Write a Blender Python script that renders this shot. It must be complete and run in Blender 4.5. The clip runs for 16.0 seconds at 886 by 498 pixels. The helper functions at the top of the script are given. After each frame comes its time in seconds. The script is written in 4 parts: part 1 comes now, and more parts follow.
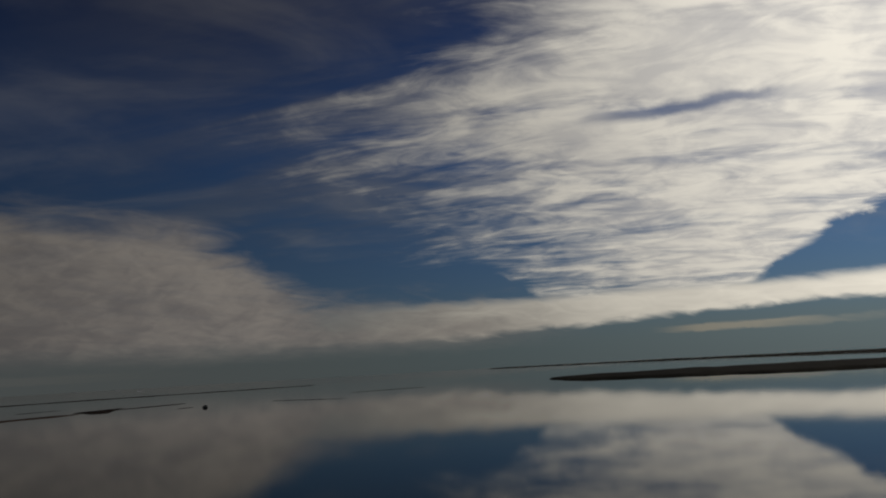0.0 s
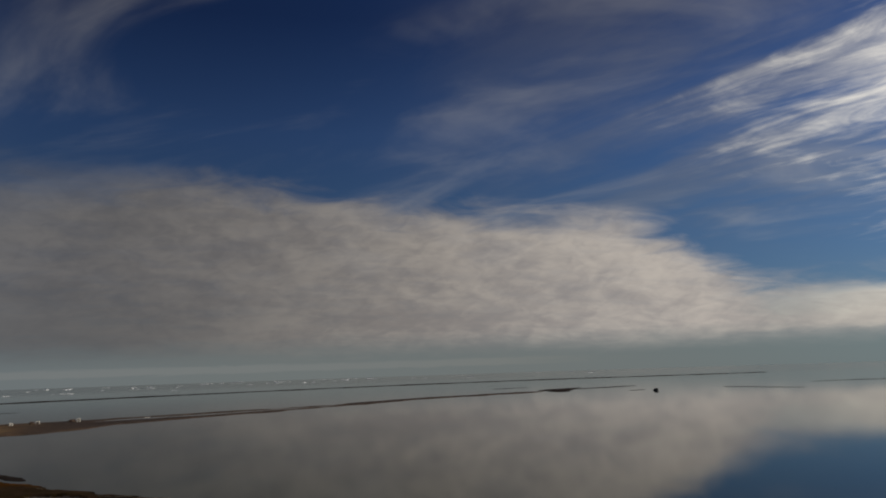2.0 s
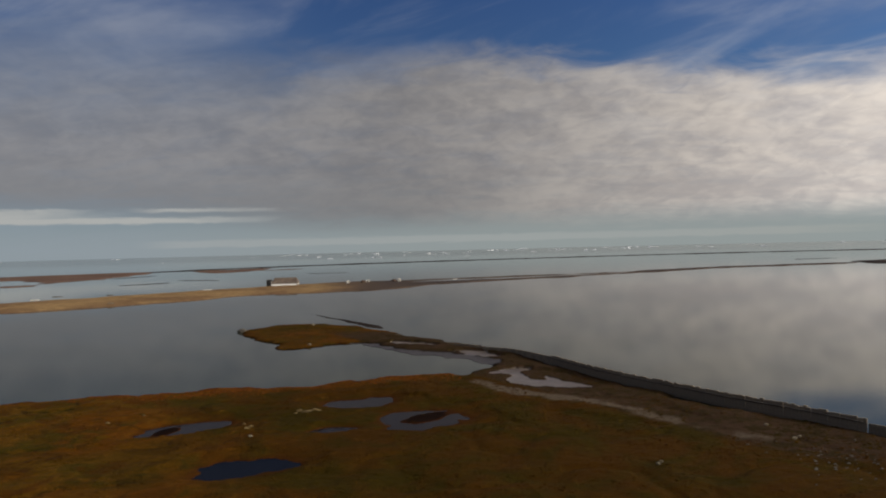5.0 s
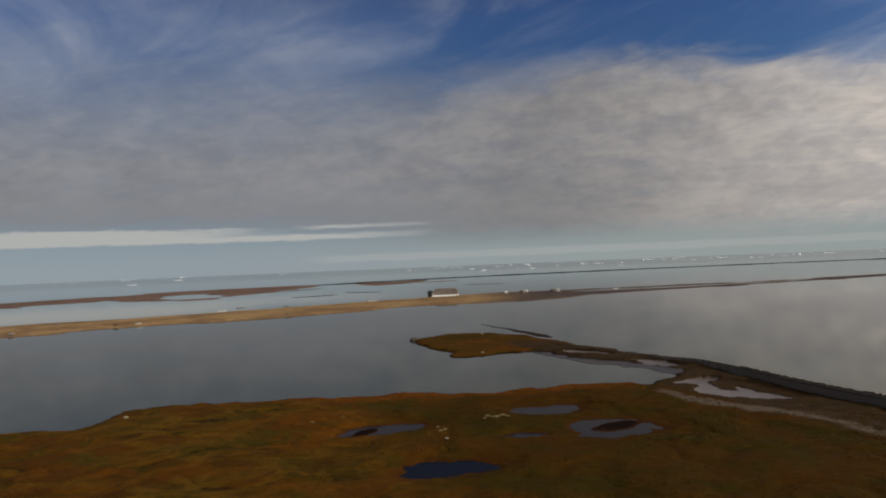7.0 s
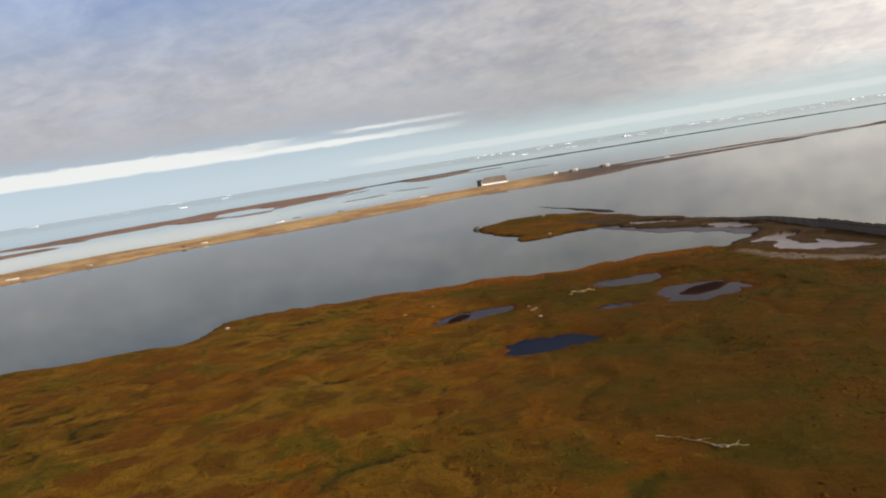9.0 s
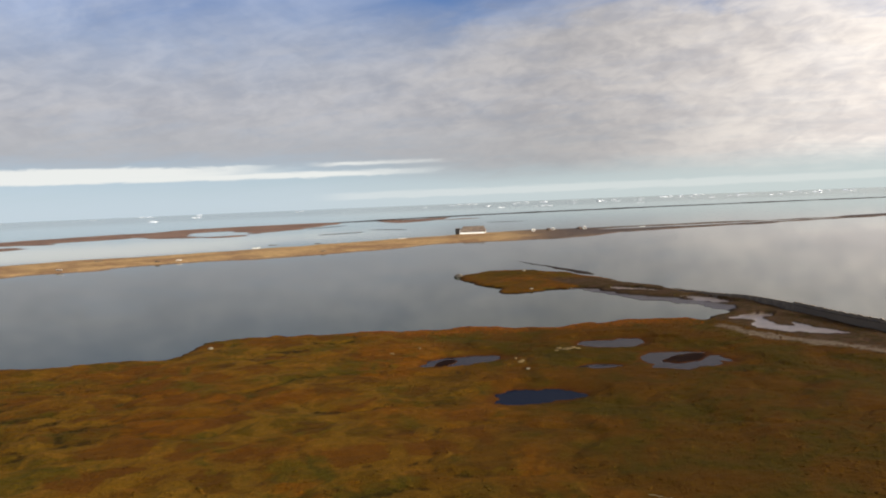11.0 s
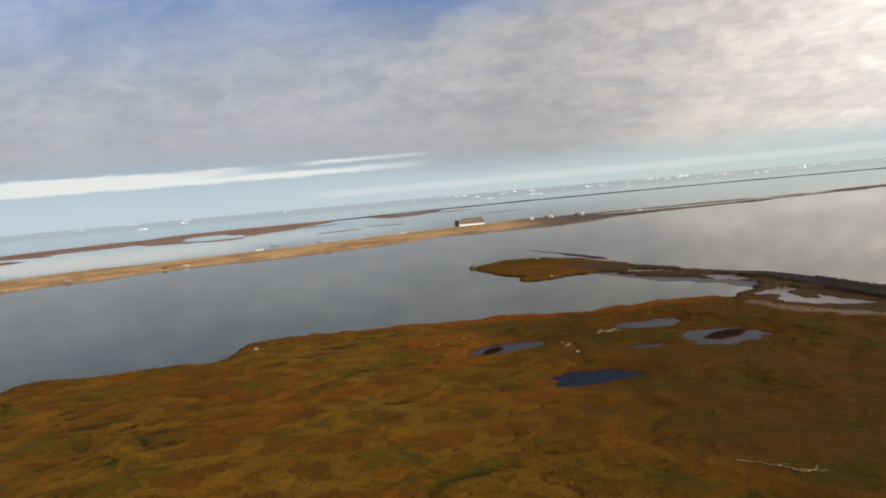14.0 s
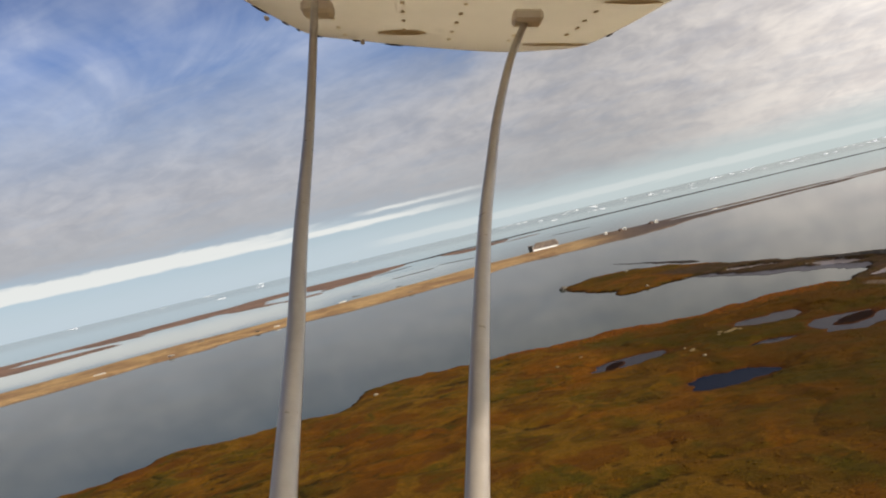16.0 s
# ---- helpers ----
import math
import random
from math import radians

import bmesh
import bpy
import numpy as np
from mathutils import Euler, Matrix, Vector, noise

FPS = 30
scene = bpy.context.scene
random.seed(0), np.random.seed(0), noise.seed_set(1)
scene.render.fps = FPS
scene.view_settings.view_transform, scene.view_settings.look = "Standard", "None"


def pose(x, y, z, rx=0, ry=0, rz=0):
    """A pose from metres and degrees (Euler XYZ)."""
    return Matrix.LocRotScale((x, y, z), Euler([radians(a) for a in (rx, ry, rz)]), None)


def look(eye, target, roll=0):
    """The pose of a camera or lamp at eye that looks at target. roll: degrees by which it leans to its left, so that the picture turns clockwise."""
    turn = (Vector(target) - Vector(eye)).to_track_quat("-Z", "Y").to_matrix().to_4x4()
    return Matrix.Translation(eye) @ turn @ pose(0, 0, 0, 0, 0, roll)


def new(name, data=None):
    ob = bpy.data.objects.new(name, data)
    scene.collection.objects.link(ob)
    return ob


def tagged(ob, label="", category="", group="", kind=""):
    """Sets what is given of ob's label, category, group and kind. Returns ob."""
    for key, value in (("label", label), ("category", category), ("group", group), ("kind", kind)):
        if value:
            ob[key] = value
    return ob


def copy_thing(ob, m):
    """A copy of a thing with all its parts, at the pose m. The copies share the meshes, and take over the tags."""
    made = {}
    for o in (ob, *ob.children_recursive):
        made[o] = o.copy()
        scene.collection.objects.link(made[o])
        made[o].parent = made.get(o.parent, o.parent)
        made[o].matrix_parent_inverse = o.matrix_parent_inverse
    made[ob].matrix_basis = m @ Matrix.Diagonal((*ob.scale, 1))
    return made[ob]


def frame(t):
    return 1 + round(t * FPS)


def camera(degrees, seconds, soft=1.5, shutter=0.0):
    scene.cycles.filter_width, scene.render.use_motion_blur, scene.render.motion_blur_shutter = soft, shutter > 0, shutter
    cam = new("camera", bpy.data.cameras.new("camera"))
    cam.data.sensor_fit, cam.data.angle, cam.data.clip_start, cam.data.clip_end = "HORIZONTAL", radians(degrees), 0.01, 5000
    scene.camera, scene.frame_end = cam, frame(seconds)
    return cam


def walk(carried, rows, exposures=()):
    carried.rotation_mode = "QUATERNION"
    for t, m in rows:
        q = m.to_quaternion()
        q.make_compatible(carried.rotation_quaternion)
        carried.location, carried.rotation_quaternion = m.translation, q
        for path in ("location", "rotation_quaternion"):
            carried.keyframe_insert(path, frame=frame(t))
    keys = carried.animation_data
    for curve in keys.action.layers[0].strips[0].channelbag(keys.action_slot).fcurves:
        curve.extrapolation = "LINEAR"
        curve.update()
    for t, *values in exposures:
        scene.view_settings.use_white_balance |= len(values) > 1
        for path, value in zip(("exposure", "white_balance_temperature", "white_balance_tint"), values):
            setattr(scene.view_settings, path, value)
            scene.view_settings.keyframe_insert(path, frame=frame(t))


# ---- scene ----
cam = camera(61.4, 16.0, soft=2.0)
PATH = [
    (0, (43.223, 8.781, 26.284), (45.044, 9.547, 26.595), -3.3),
    (0.2, (42.332, 8.564, 26.284), (44.072, 9.467, 26.682), -3.0),
    (0.5, (40.986, 8.248, 26.284), (42.582, 9.32, 26.834), -2.7),
    (1, (38.683, 7.763, 26.285), (40.166, 8.976, 26.859), -3.8),
    (1.5, (36.302, 7.312, 26.286), (37.632, 8.75, 26.689), -3.5),
    (2, (33.857, 6.89, 26.287), (34.967, 8.522, 26.609), -1.9),
    (2.5, (31.362, 6.495, 26.291), (32.291, 8.243, 26.577), -0.9),
    (3, (28.841, 6.111, 26.302), (29.647, 7.931, 26.5), -0.1),
    (3.5, (26.606, 5.791, 26.313), (27.311, 7.661, 26.399), -0.5),
    (4, (24.693, 5.515, 26.36), (25.299, 7.421, 26.371), -0.7),
    (4.5, (23.117, 5.442, 26.407), (23.661, 7.367, 26.385), -1.1),
    (5, (21.496, 5.524, 26.439), (21.944, 7.473, 26.432), -1.4),
    (7.5, (14.512, 5.076, 25.829), (14.486, 7.076, 25.868), -3.9),
    (8, (13.069, 4.732, 25.802), (13.018, 6.728, 25.689), -7.3),
    (8.5, (11.684, 4.271, 25.934), (11.613, 6.255, 25.695), -8.9),
    (9, (10.336, 3.731, 26.08), (10.245, 5.715, 25.839), -8.9),
    (9.5, (9.046, 3.115, 26.198), (8.995, 5.105, 26.011), -6.1),
    (12, (2.952, -0.384, 26.989), (2.963, 1.612, 26.863), -2.1),
    (12.5, (1.392, -0.94, 27.035), (1.406, 1.055, 26.895), -3.4),
    (13, (-0.231, -1.379, 27.174), (-0.209, 0.615, 27.027), -3.9),
    (13.5, (-1.82, -1.834, 27.305), (-1.784, 0.16, 27.152), -4.3),
    (14, (-3.534, -2.269, 27.424), (-3.497, -0.275, 27.273), -5.1),
    (14.5, (-5.326, -2.665, 27.536), (-5.314, -0.668, 27.426), -6.6),
    (15, (-7.002, -3.104, 27.64), (-7.012, -1.105, 27.571), -7.5),
    (15.5, (-8.606, -3.522, 27.756), (-8.662, -1.523, 27.704), -9.9),
    (16, (-10.127, -3.886, 27.905), (-10.251, -1.89, 27.871), -13.3),
]
walk(cam, [(t, look(eye, target, roll)) for t, eye, target, roll in PATH],
     exposures=[(0, -3.3), (0.5, -2.85), (1, -2.25), (1.5, -2.02), (2, -1.9), (2.5, -1.68), (3.5, -1.39), (5, -1.0), (7.5, -0.92), (8, -0.65), (8.5, -0.25),
                (9, 0.1), (9.5, 0.18), (12, 0), (16, 0)])

# ---- light ----
SUN_AZ, SUN_EL = 112.0, 28.0          # degrees clockwise from +y, degrees up
sun_dir = Vector((math.sin(radians(SUN_AZ)) * math.cos(radians(SUN_EL)),
                  math.cos(radians(SUN_AZ)) * math.cos(radians(SUN_EL)), math.sin(radians(SUN_EL))))
sun_data = bpy.data.lights.new("sun", "SUN")
sun_data.energy, sun_data.angle, sun_data.color = 2.85, radians(0.6), (1.0, 0.88, 0.72)
sun = new("sun", sun_data)
sun.matrix_world = look((0, 0, 300), Vector((0, 0, 300)) - sun_dir)


class Nodes:
    """Short ways to write node arithmetic in one node tree."""

    def __init__(self, tree):
        self.tree = tree
        tree.nodes.clear()

    def node(self, kind, **settings):
        n = self.tree.nodes.new(kind)
        for key, value in settings.items():
            setattr(n, key, value)
        return n

    def join(self, value, socket):
        if isinstance(value, bpy.types.NodeSocket):
            self.tree.links.new(value, socket)
        else:
            socket.default_value = value

    def math(self, op, a, b=0.0, c=0.0):
        n = self.node("ShaderNodeMath", operation=op)
        for v, s in zip((a, b, c), n.inputs):
            self.join(v, s)
        return n.outputs[0]

    def add(self, a, b): return self.math("ADD", a, b)
    def sub(self, a, b): return self.math("SUBTRACT", a, b)
    def mul(self, a, b): return self.math("MULTIPLY", a, b)

    def smooth(self, v, lo, hi, a=0.0, b=1.0):
        n = self.node("ShaderNodeMapRange", interpolation_type="SMOOTHSTEP")
        for x, s in zip((v, lo, hi, a, b), n.inputs):
            self.join(x, s)
        return n.outputs[0]

    def vec(self, x, y, z=0.0):
        n = self.node("ShaderNodeCombineXYZ")
        for v, s in zip((x, y, z), n.inputs):
            self.join(v, s)
        return n.outputs[0]

    def split(self, v):
        n = self.node("ShaderNodeSeparateXYZ")
        self.join(v, n.inputs[0])
        return n.outputs

    def mapped(self, v, scale=(1, 1, 1), turn=0.0, loc=(0, 0, 0)):
        """Turned first, then stretched."""
        for size, angle, move in (((1, 1, 1), turn, (0, 0, 0)), (scale, 0.0, loc)):
            n = self.node("ShaderNodeMapping")
            self.join(v, n.inputs[0])
            n.inputs[1].default_value, n.inputs[2].default_value, n.inputs[3].default_value = move, (0, 0, radians(angle)), size
            v = n.outputs[0]
        return v

    def noise(self, v, scale, detail=4.0, rough=0.55, warp=0.0, colour=False):
        n = self.node("ShaderNodeTexNoise")
        self.join(v, n.inputs["Vector"])
        n.inputs["Scale"].default_value, n.inputs["Detail"].default_value = scale, detail
        n.inputs["Roughness"].default_value, n.inputs["Distortion"].default_value = rough, warp
        return n.outputs["Color" if colour else "Fac"]

    def mix(self, f, a, b):
        n = self.node("ShaderNodeMix", data_type="RGBA")
        for v, s in zip((f, a, b), (n.inputs[0], n.inputs[6], n.inputs[7])):
            self.join((*v, 1.0) if isinstance(v, tuple) and len(v) == 3 else v, s)
        return n.outputs[2]

    def scaled(self, colour, f):
        n = self.node("ShaderNodeVectorMath", operation="SCALE")
        self.join(colour, n.inputs[0])
        self.join(f, n.inputs["Scale"])
        return n.outputs[0]


def build_world():
    world = bpy.data.worlds.new("sky")
    world.use_nodes = True
    scene.world = world
    k = Nodes(world.node_tree)
    sky = k.node("ShaderNodeTexSky", sky_type="NISHITA", sun_disc=False, sun_elevation=radians(SUN_EL),
                 sun_rotation=radians(SUN_AZ), air_density=1.0, dust_density=0.0, ozone_density=3.0)
    way = k.node("ShaderNodeTexCoord").outputs["Generated"]
    x, y, z = k.split(way)
    el = k.mul(k.math("ARCSINE", z), 57.2958)
    az = k.mul(k.math("ARCTAN2", x, y), 57.2958)
    # a deep, polarised blue overhead, paler towards the horizon
    ramp = k.node("ShaderNodeValToRGB")
    k.join(k.math("DIVIDE", el, 60.0), ramp.inputs[0])
    stops = ramp.color_ramp.elements
    stops[0].position, stops[0].color = 0.0, (0.50, 0.60, 0.80, 1)
    stops[1].position, stops[1].color = 1.0, (0.33, 0.46, 0.85, 1)
    for at, c in ((0.07, (0.60, 0.74, 1.0, 1)), (0.20, (0.62, 0.82, 1.12, 1)), (0.30, (0.60, 0.80, 1.20, 1)), (0.44, (0.29, 0.42, 0.76, 1))):
        e = stops.new(at)
        e.color = c
    tint = k.node("ShaderNodeVectorMath", operation="MULTIPLY")
    k.join(sky.outputs[0], tint.inputs[0])
    k.join(ramp.outputs[0], tint.inputs[1])
    clear = tint.outputs[0]
    glow = k.math("POWER", k.math("MAXIMUM", k.math("MULTIPLY_ADD", x, sun_dir.x, k.math("MULTIPLY_ADD", y, sun_dir.y, k.mul(z, sun_dir.z))), 0.0), 6.0)
    # the cloud layer lies flat overhead: places on it run off towards the horizon
    h = k.add(k.math("MAXIMUM", z, 0.0), 0.16)
    flat = k.vec(k.math("DIVIDE", x, h), k.math("DIVIDE", y, h))
    soft = k.noise(flat, 0.9, 5, 0.6, 0.4)
    fine = k.noise(k.mapped(flat, (1, 1.4, 1), 20), 3.4, 5, 0.55, 0.7)
    ripple = k.noise(k.mapped(flat, (0.8, 1.9, 1), 15), 2.4, 4, 0.55, 0.9)
    streak = k.noise(k.mapped(flat, (0.55, 2.0, 1), -105), 1.6, 7, 0.58, 0.7)
    shred = k.noise(k.mapped(flat, (0.8, 1.5, 1), -100), 5.0, 6, 0.58, 1.0)
    wisp = k.noise(k.mapped(flat, (0.75, 1.35, 1), -125), 1.7, 5, 0.52, 0.8)
    edge = k.mul(k.sub(k.add(k.mul(soft, 0.55), k.mul(fine, 0.45)), 0.5), 9.0)
    e2 = k.add(el, edge)
    # the grey bank over the sea
    top = k.sub(k.sub(k.smooth(az, -4, 14, 12.6, 13.7), k.smooth(az, 14, 46, 0, 2.6)), k.smooth(k.add(az, k.mul(edge, 0.6)), 47, 60, 0, 7.4))
    wide = k.add(k.smooth(az, -16, 16, 6.0, 1.5), k.smooth(az, 36, 52, 0.0, 0.7))
    bank = k.mul(k.smooth(k.sub(top, e2), k.mul(wide, -1.0), wide),
                 k.smooth(k.add(el, k.mul(edge, 0.15)), k.smooth(az, -12, 6, 1.8, 0.7), k.smooth(az, -12, 6, 4.6, 3.2)))
    bank = k.mul(bank, k.smooth(az, 80, 66))
    bank = k.mul(bank, k.smooth(k.add(fine, k.mul(ripple, 0.5)), 0.5, 0.85, 0.90, 1.0))
    # the streaked sheet towards the sun, with a blue gap under its edge and another beside the sun
    bound = k.add(k.sub(75, k.smooth(el, 8, 18, 0, 14)), k.smooth(el, 17, 27, 0, 16))
    sheet_in = k.smooth(k.sub(k.add(az, k.mul(edge, 2.6)), bound), -20, 19)
    low_edge = k.add(el, k.mul(edge, 0.5))
    gap_top = k.add(k.smooth(az, 86, 99, 4.2, 9.8), k.smooth(az, 77, 70, 0.0, 3.4))
    gap = k.smooth(k.sub(gap_top, low_edge), -0.3, 0.5)
    slit = k.mul(k.mul(k.smooth(k.add(el, k.mul(edge, 0.35)), 17.1, 17.7), k.smooth(k.add(el, k.mul(edge, 0.35)), 18.6, 17.9)), k.mul(k.smooth(az, 75, 84), k.smooth(az, 98, 88)))
    cirrus = k.smooth(k.add(k.add(k.mul(streak, 0.7), k.mul(shred, 0.3)), k.mul(sheet_in, 0.33)), 0.54, 0.87)
    cirrus = k.mul(k.mul(cirrus, k.smooth(low_edge, 3.6, 5.0)), k.mul(k.sub(1.0, gap), k.sub(1.0, k.mul(slit, 0.75))))
    cirrus = k.mul(cirrus, k.smooth(sheet_in, 0.0, 0.35))
    cirrus = k.math("MAXIMUM", cirrus, k.mul(k.smooth(wisp, 0.46, 0.80, 0.0, 0.12), k.smooth(e2, 6, 12)))
    # a cream belt low in the sunward sky
    belt_el = k.add(el, k.mul(edge, 0.22))
    belt = k.mul(k.mul(k.smooth(k.sub(belt_el, k.smooth(az, 62, 96, 1.7, 2.9)), 0.0, 0.6), k.smooth(belt_el, 5.2, 4.2)),
                 k.smooth(k.add(az, k.mul(edge, 1.4)), 44, 72))

    # bright thin clouds low over the horizon
    def strip(e0, e1, a0, a1, rough):
        e = k.add(el, k.mul(k.sub(fine, 0.5), rough))
        return k.mul(k.mul(k.smooth(e, e0 - 0.12, e0 + 0.08), k.smooth(e, e1 + 0.12, e1 - 0.12)),
                     k.mul(k.smooth(az, a0 - 2, a0 + 2), k.smooth(k.add(az, k.mul(edge, 1.5)), a1 + 2.5, a1 - 9)))
    thin = k.math("MAXIMUM", strip(2.15, 2.55, -70, 0.5, 0.4), strip(2.4, 3.15, -70, -11, 0.6))
    thin = k.math("MAXIMUM", thin, strip(2.95, 3.2, -8.5, 0.5, 0.5))
    thin = k.math("MAXIMUM", thin, strip(1.5, 2.0, 84, 96, 0.6))
    thin = k.math("MAXIMUM", thin, k.mul(strip(0.35, 0.85, -8, 46, 0.35), 0.36))
    mottle = k.noise(k.vec(k.add(k.mul(az, 0.30), k.mul(el, 0.12)), k.mul(el, 0.62)), 1.0, 4, 0.52, 0.7)
    dapple = k.noise(k.vec(k.sub(k.mul(az, 0.62), k.mul(el, 0.35)), k.mul(el, 1.25)), 1.0, 3, 0.5, 0.9)
    billow = k.noise(k.vec(k.mul(az, 0.07), k.add(k.mul(el, 0.17), 3.0)), 1.0, 3, 0.5, 0.6)
    tone = k.smooth(k.add(k.add(k.mul(ripple, 0.12), k.mul(dapple, 0.22)), k.add(k.mul(mottle, 0.33), k.mul(billow, 0.33))), 0.36, 0.64)
    bank_col = k.mix(tone, (4.3, 4.4, 4.85), (5.9, 5.85, 6.1))
    bank_col = k.mix(k.smooth(el, 2.5, 8.0), (4.6, 4.75, 5.05), bank_col)
    bank_col = k.mix(k.smooth(az, -12, 36), bank_col, k.mix(tone, (3.75, 3.45, 3.3), (5.75, 5.2, 4.65)))
    bank_col = k.scaled(bank_col, k.smooth(az, 6, 60, 0.91, 3.3))
    sheet_col = k.scaled(k.mix(k.smooth(k.add(k.mul(fine, 0.5), k.mul(shred, 0.5)), 0.38, 0.62), (6.4, 6.15, 5.8), (9.0, 8.5, 7.5)),
                         k.add(k.smooth(el, 20, 7, 2.8, 3.7), k.mul(glow, 8.5)))
    belt_col = k.scaled(k.mix(fine, (5.4, 5.0, 4.3), (8.2, 7.6, 6.4)), k.add(k.smooth(az, 50, 82, 2.0, 3.8), k.mul(glow, 17.0)))
    clear = k.scaled(clear, k.smooth(az, 5, 65, 0.85, 1.25))
    veil = k.mul(k.mul(k.smooth(az, 25, 60), k.smooth(k.add(streak, k.mul(wisp, 0.5)), 0.5, 0.95, 0.0, 0.36)), k.smooth(e2, 7, 13))
    clear = k.mix(veil, clear, (6.5, 6.3, 6.0))
    clear = k.mix(k.mul(k.smooth(az, 6, -14), k.smooth(k.add(k.mul(soft, 0.6), k.mul(ripple, 0.4)), 0.36, 0.62, 0.08, 0.34)), clear, (4.9, 5.5, 6.6))
    haze = k.smooth(el, 5.5, 0.0, 0.0, 0.85)
    clear = k.mix(haze, clear, k.mix(k.smooth(az, 40, 75), k.mix(k.smooth(az, -25, 25), (5.5, 6.5, 7.3), (6.0, 6.75, 6.75)), (5.0, 6.6, 7.0)))
    col = k.mix(cirrus, k.scaled(clear, k.add(1.0, k.mul(glow, k.smooth(el, 0.5, 4.5, 2.2, 1.4)))), sheet_col)
    col = k.mix(k.mul(belt, 0.9), col, belt_col)
    col = k.mix(bank, col, bank_col)
    col = k.mix(k.mul(thin, 0.9), col, k.scaled(k.mix(k.smooth(az, 20, 70), (8.4, 8.5, 8.2), (8.8, 8.2, 6.6)), k.add(1.0, k.mul(glow, 5.0))))
    bg = k.node("ShaderNodeBackground")
    k.join(col, bg.inputs[0])
    bg.inputs[1].default_value = 0.1
    out = k.node("ShaderNodeOutputWorld")
    k.join(bg.outputs[0], out.inputs[0])


build_world()


# ---- materials ----
def material(name):
    m = bpy.data.materials.new(name)
    m.use_nodes = True
    k = Nodes(m.node_tree)
    bsdf = k.node("ShaderNodeBsdfPrincipled")
    out = k.node("ShaderNodeOutputMaterial")
    k.join(bsdf.outputs[0], out.inputs[0])
    return m, k, bsdf


def bumped(k, bsdf, height, strength, distance):
    b = k.node("ShaderNodeBump")
    b.inputs["Strength"].default_value, b.inputs["Distance"].default_value = strength, distance
    k.join(height, b.inputs["Height"])
    k.join(b.outputs[0], bsdf.inputs["Normal"])


def water_material(name, base, wave, calm=0.02, ruffled=0.05, ior=1.30, tint=(0.96, 0.92, 0.70, 1)):
    m, k, bsdf = material(name)
    place = k.node("ShaderNodeNewGeometry").outputs["Position"]
    big = k.noise(place, 0.012, 3)
    k.join(k.mix(big, base, tuple(c * 1.5 for c in base)), bsdf.inputs["Base Color"])
    bsdf.inputs["IOR"].default_value = ior
    bsdf.inputs["Specular Tint"].default_value = tint      # silty water
    sx, sy = k.split(place)[:2]
    far = k.math("SQRT", k.add(k.mul(sx, sx), k.mul(sy, sy)))
    k.join(k.add(k.smooth(sy, 400, 650, calm, ruffled), k.smooth(far, 1100, 2600, 0.0, 0.035)), bsdf.inputs["Roughness"])   # rougher outside the lagoon
    ripples = k.add(k.noise(k.mapped(place, (1, 2, 1), 30), 1.2, 3), k.mul(k.noise(k.mapped(place, (1, 1.5, 1), -20), 0.16, 2), 2.0))
    bumped(k, bsdf, ripples, 1.0, wave)
    return m


WATER = water_material("sea_water", (0.010, 0.015, 0.009), 0.002, ior=1.195)
POND_CALM = water_material("shallow_pond_water", (0.014, 0.011, 0.011), 0.006, 0.16, 0.16, 1.075, (1.0, 0.93, 0.82, 1))
POND_WATER = water_material("pond_water", (0.003, 0.004, 0.008), 0.008, 0.25, 0.25, 1.065, (1.0, 0.98, 0.95, 1))


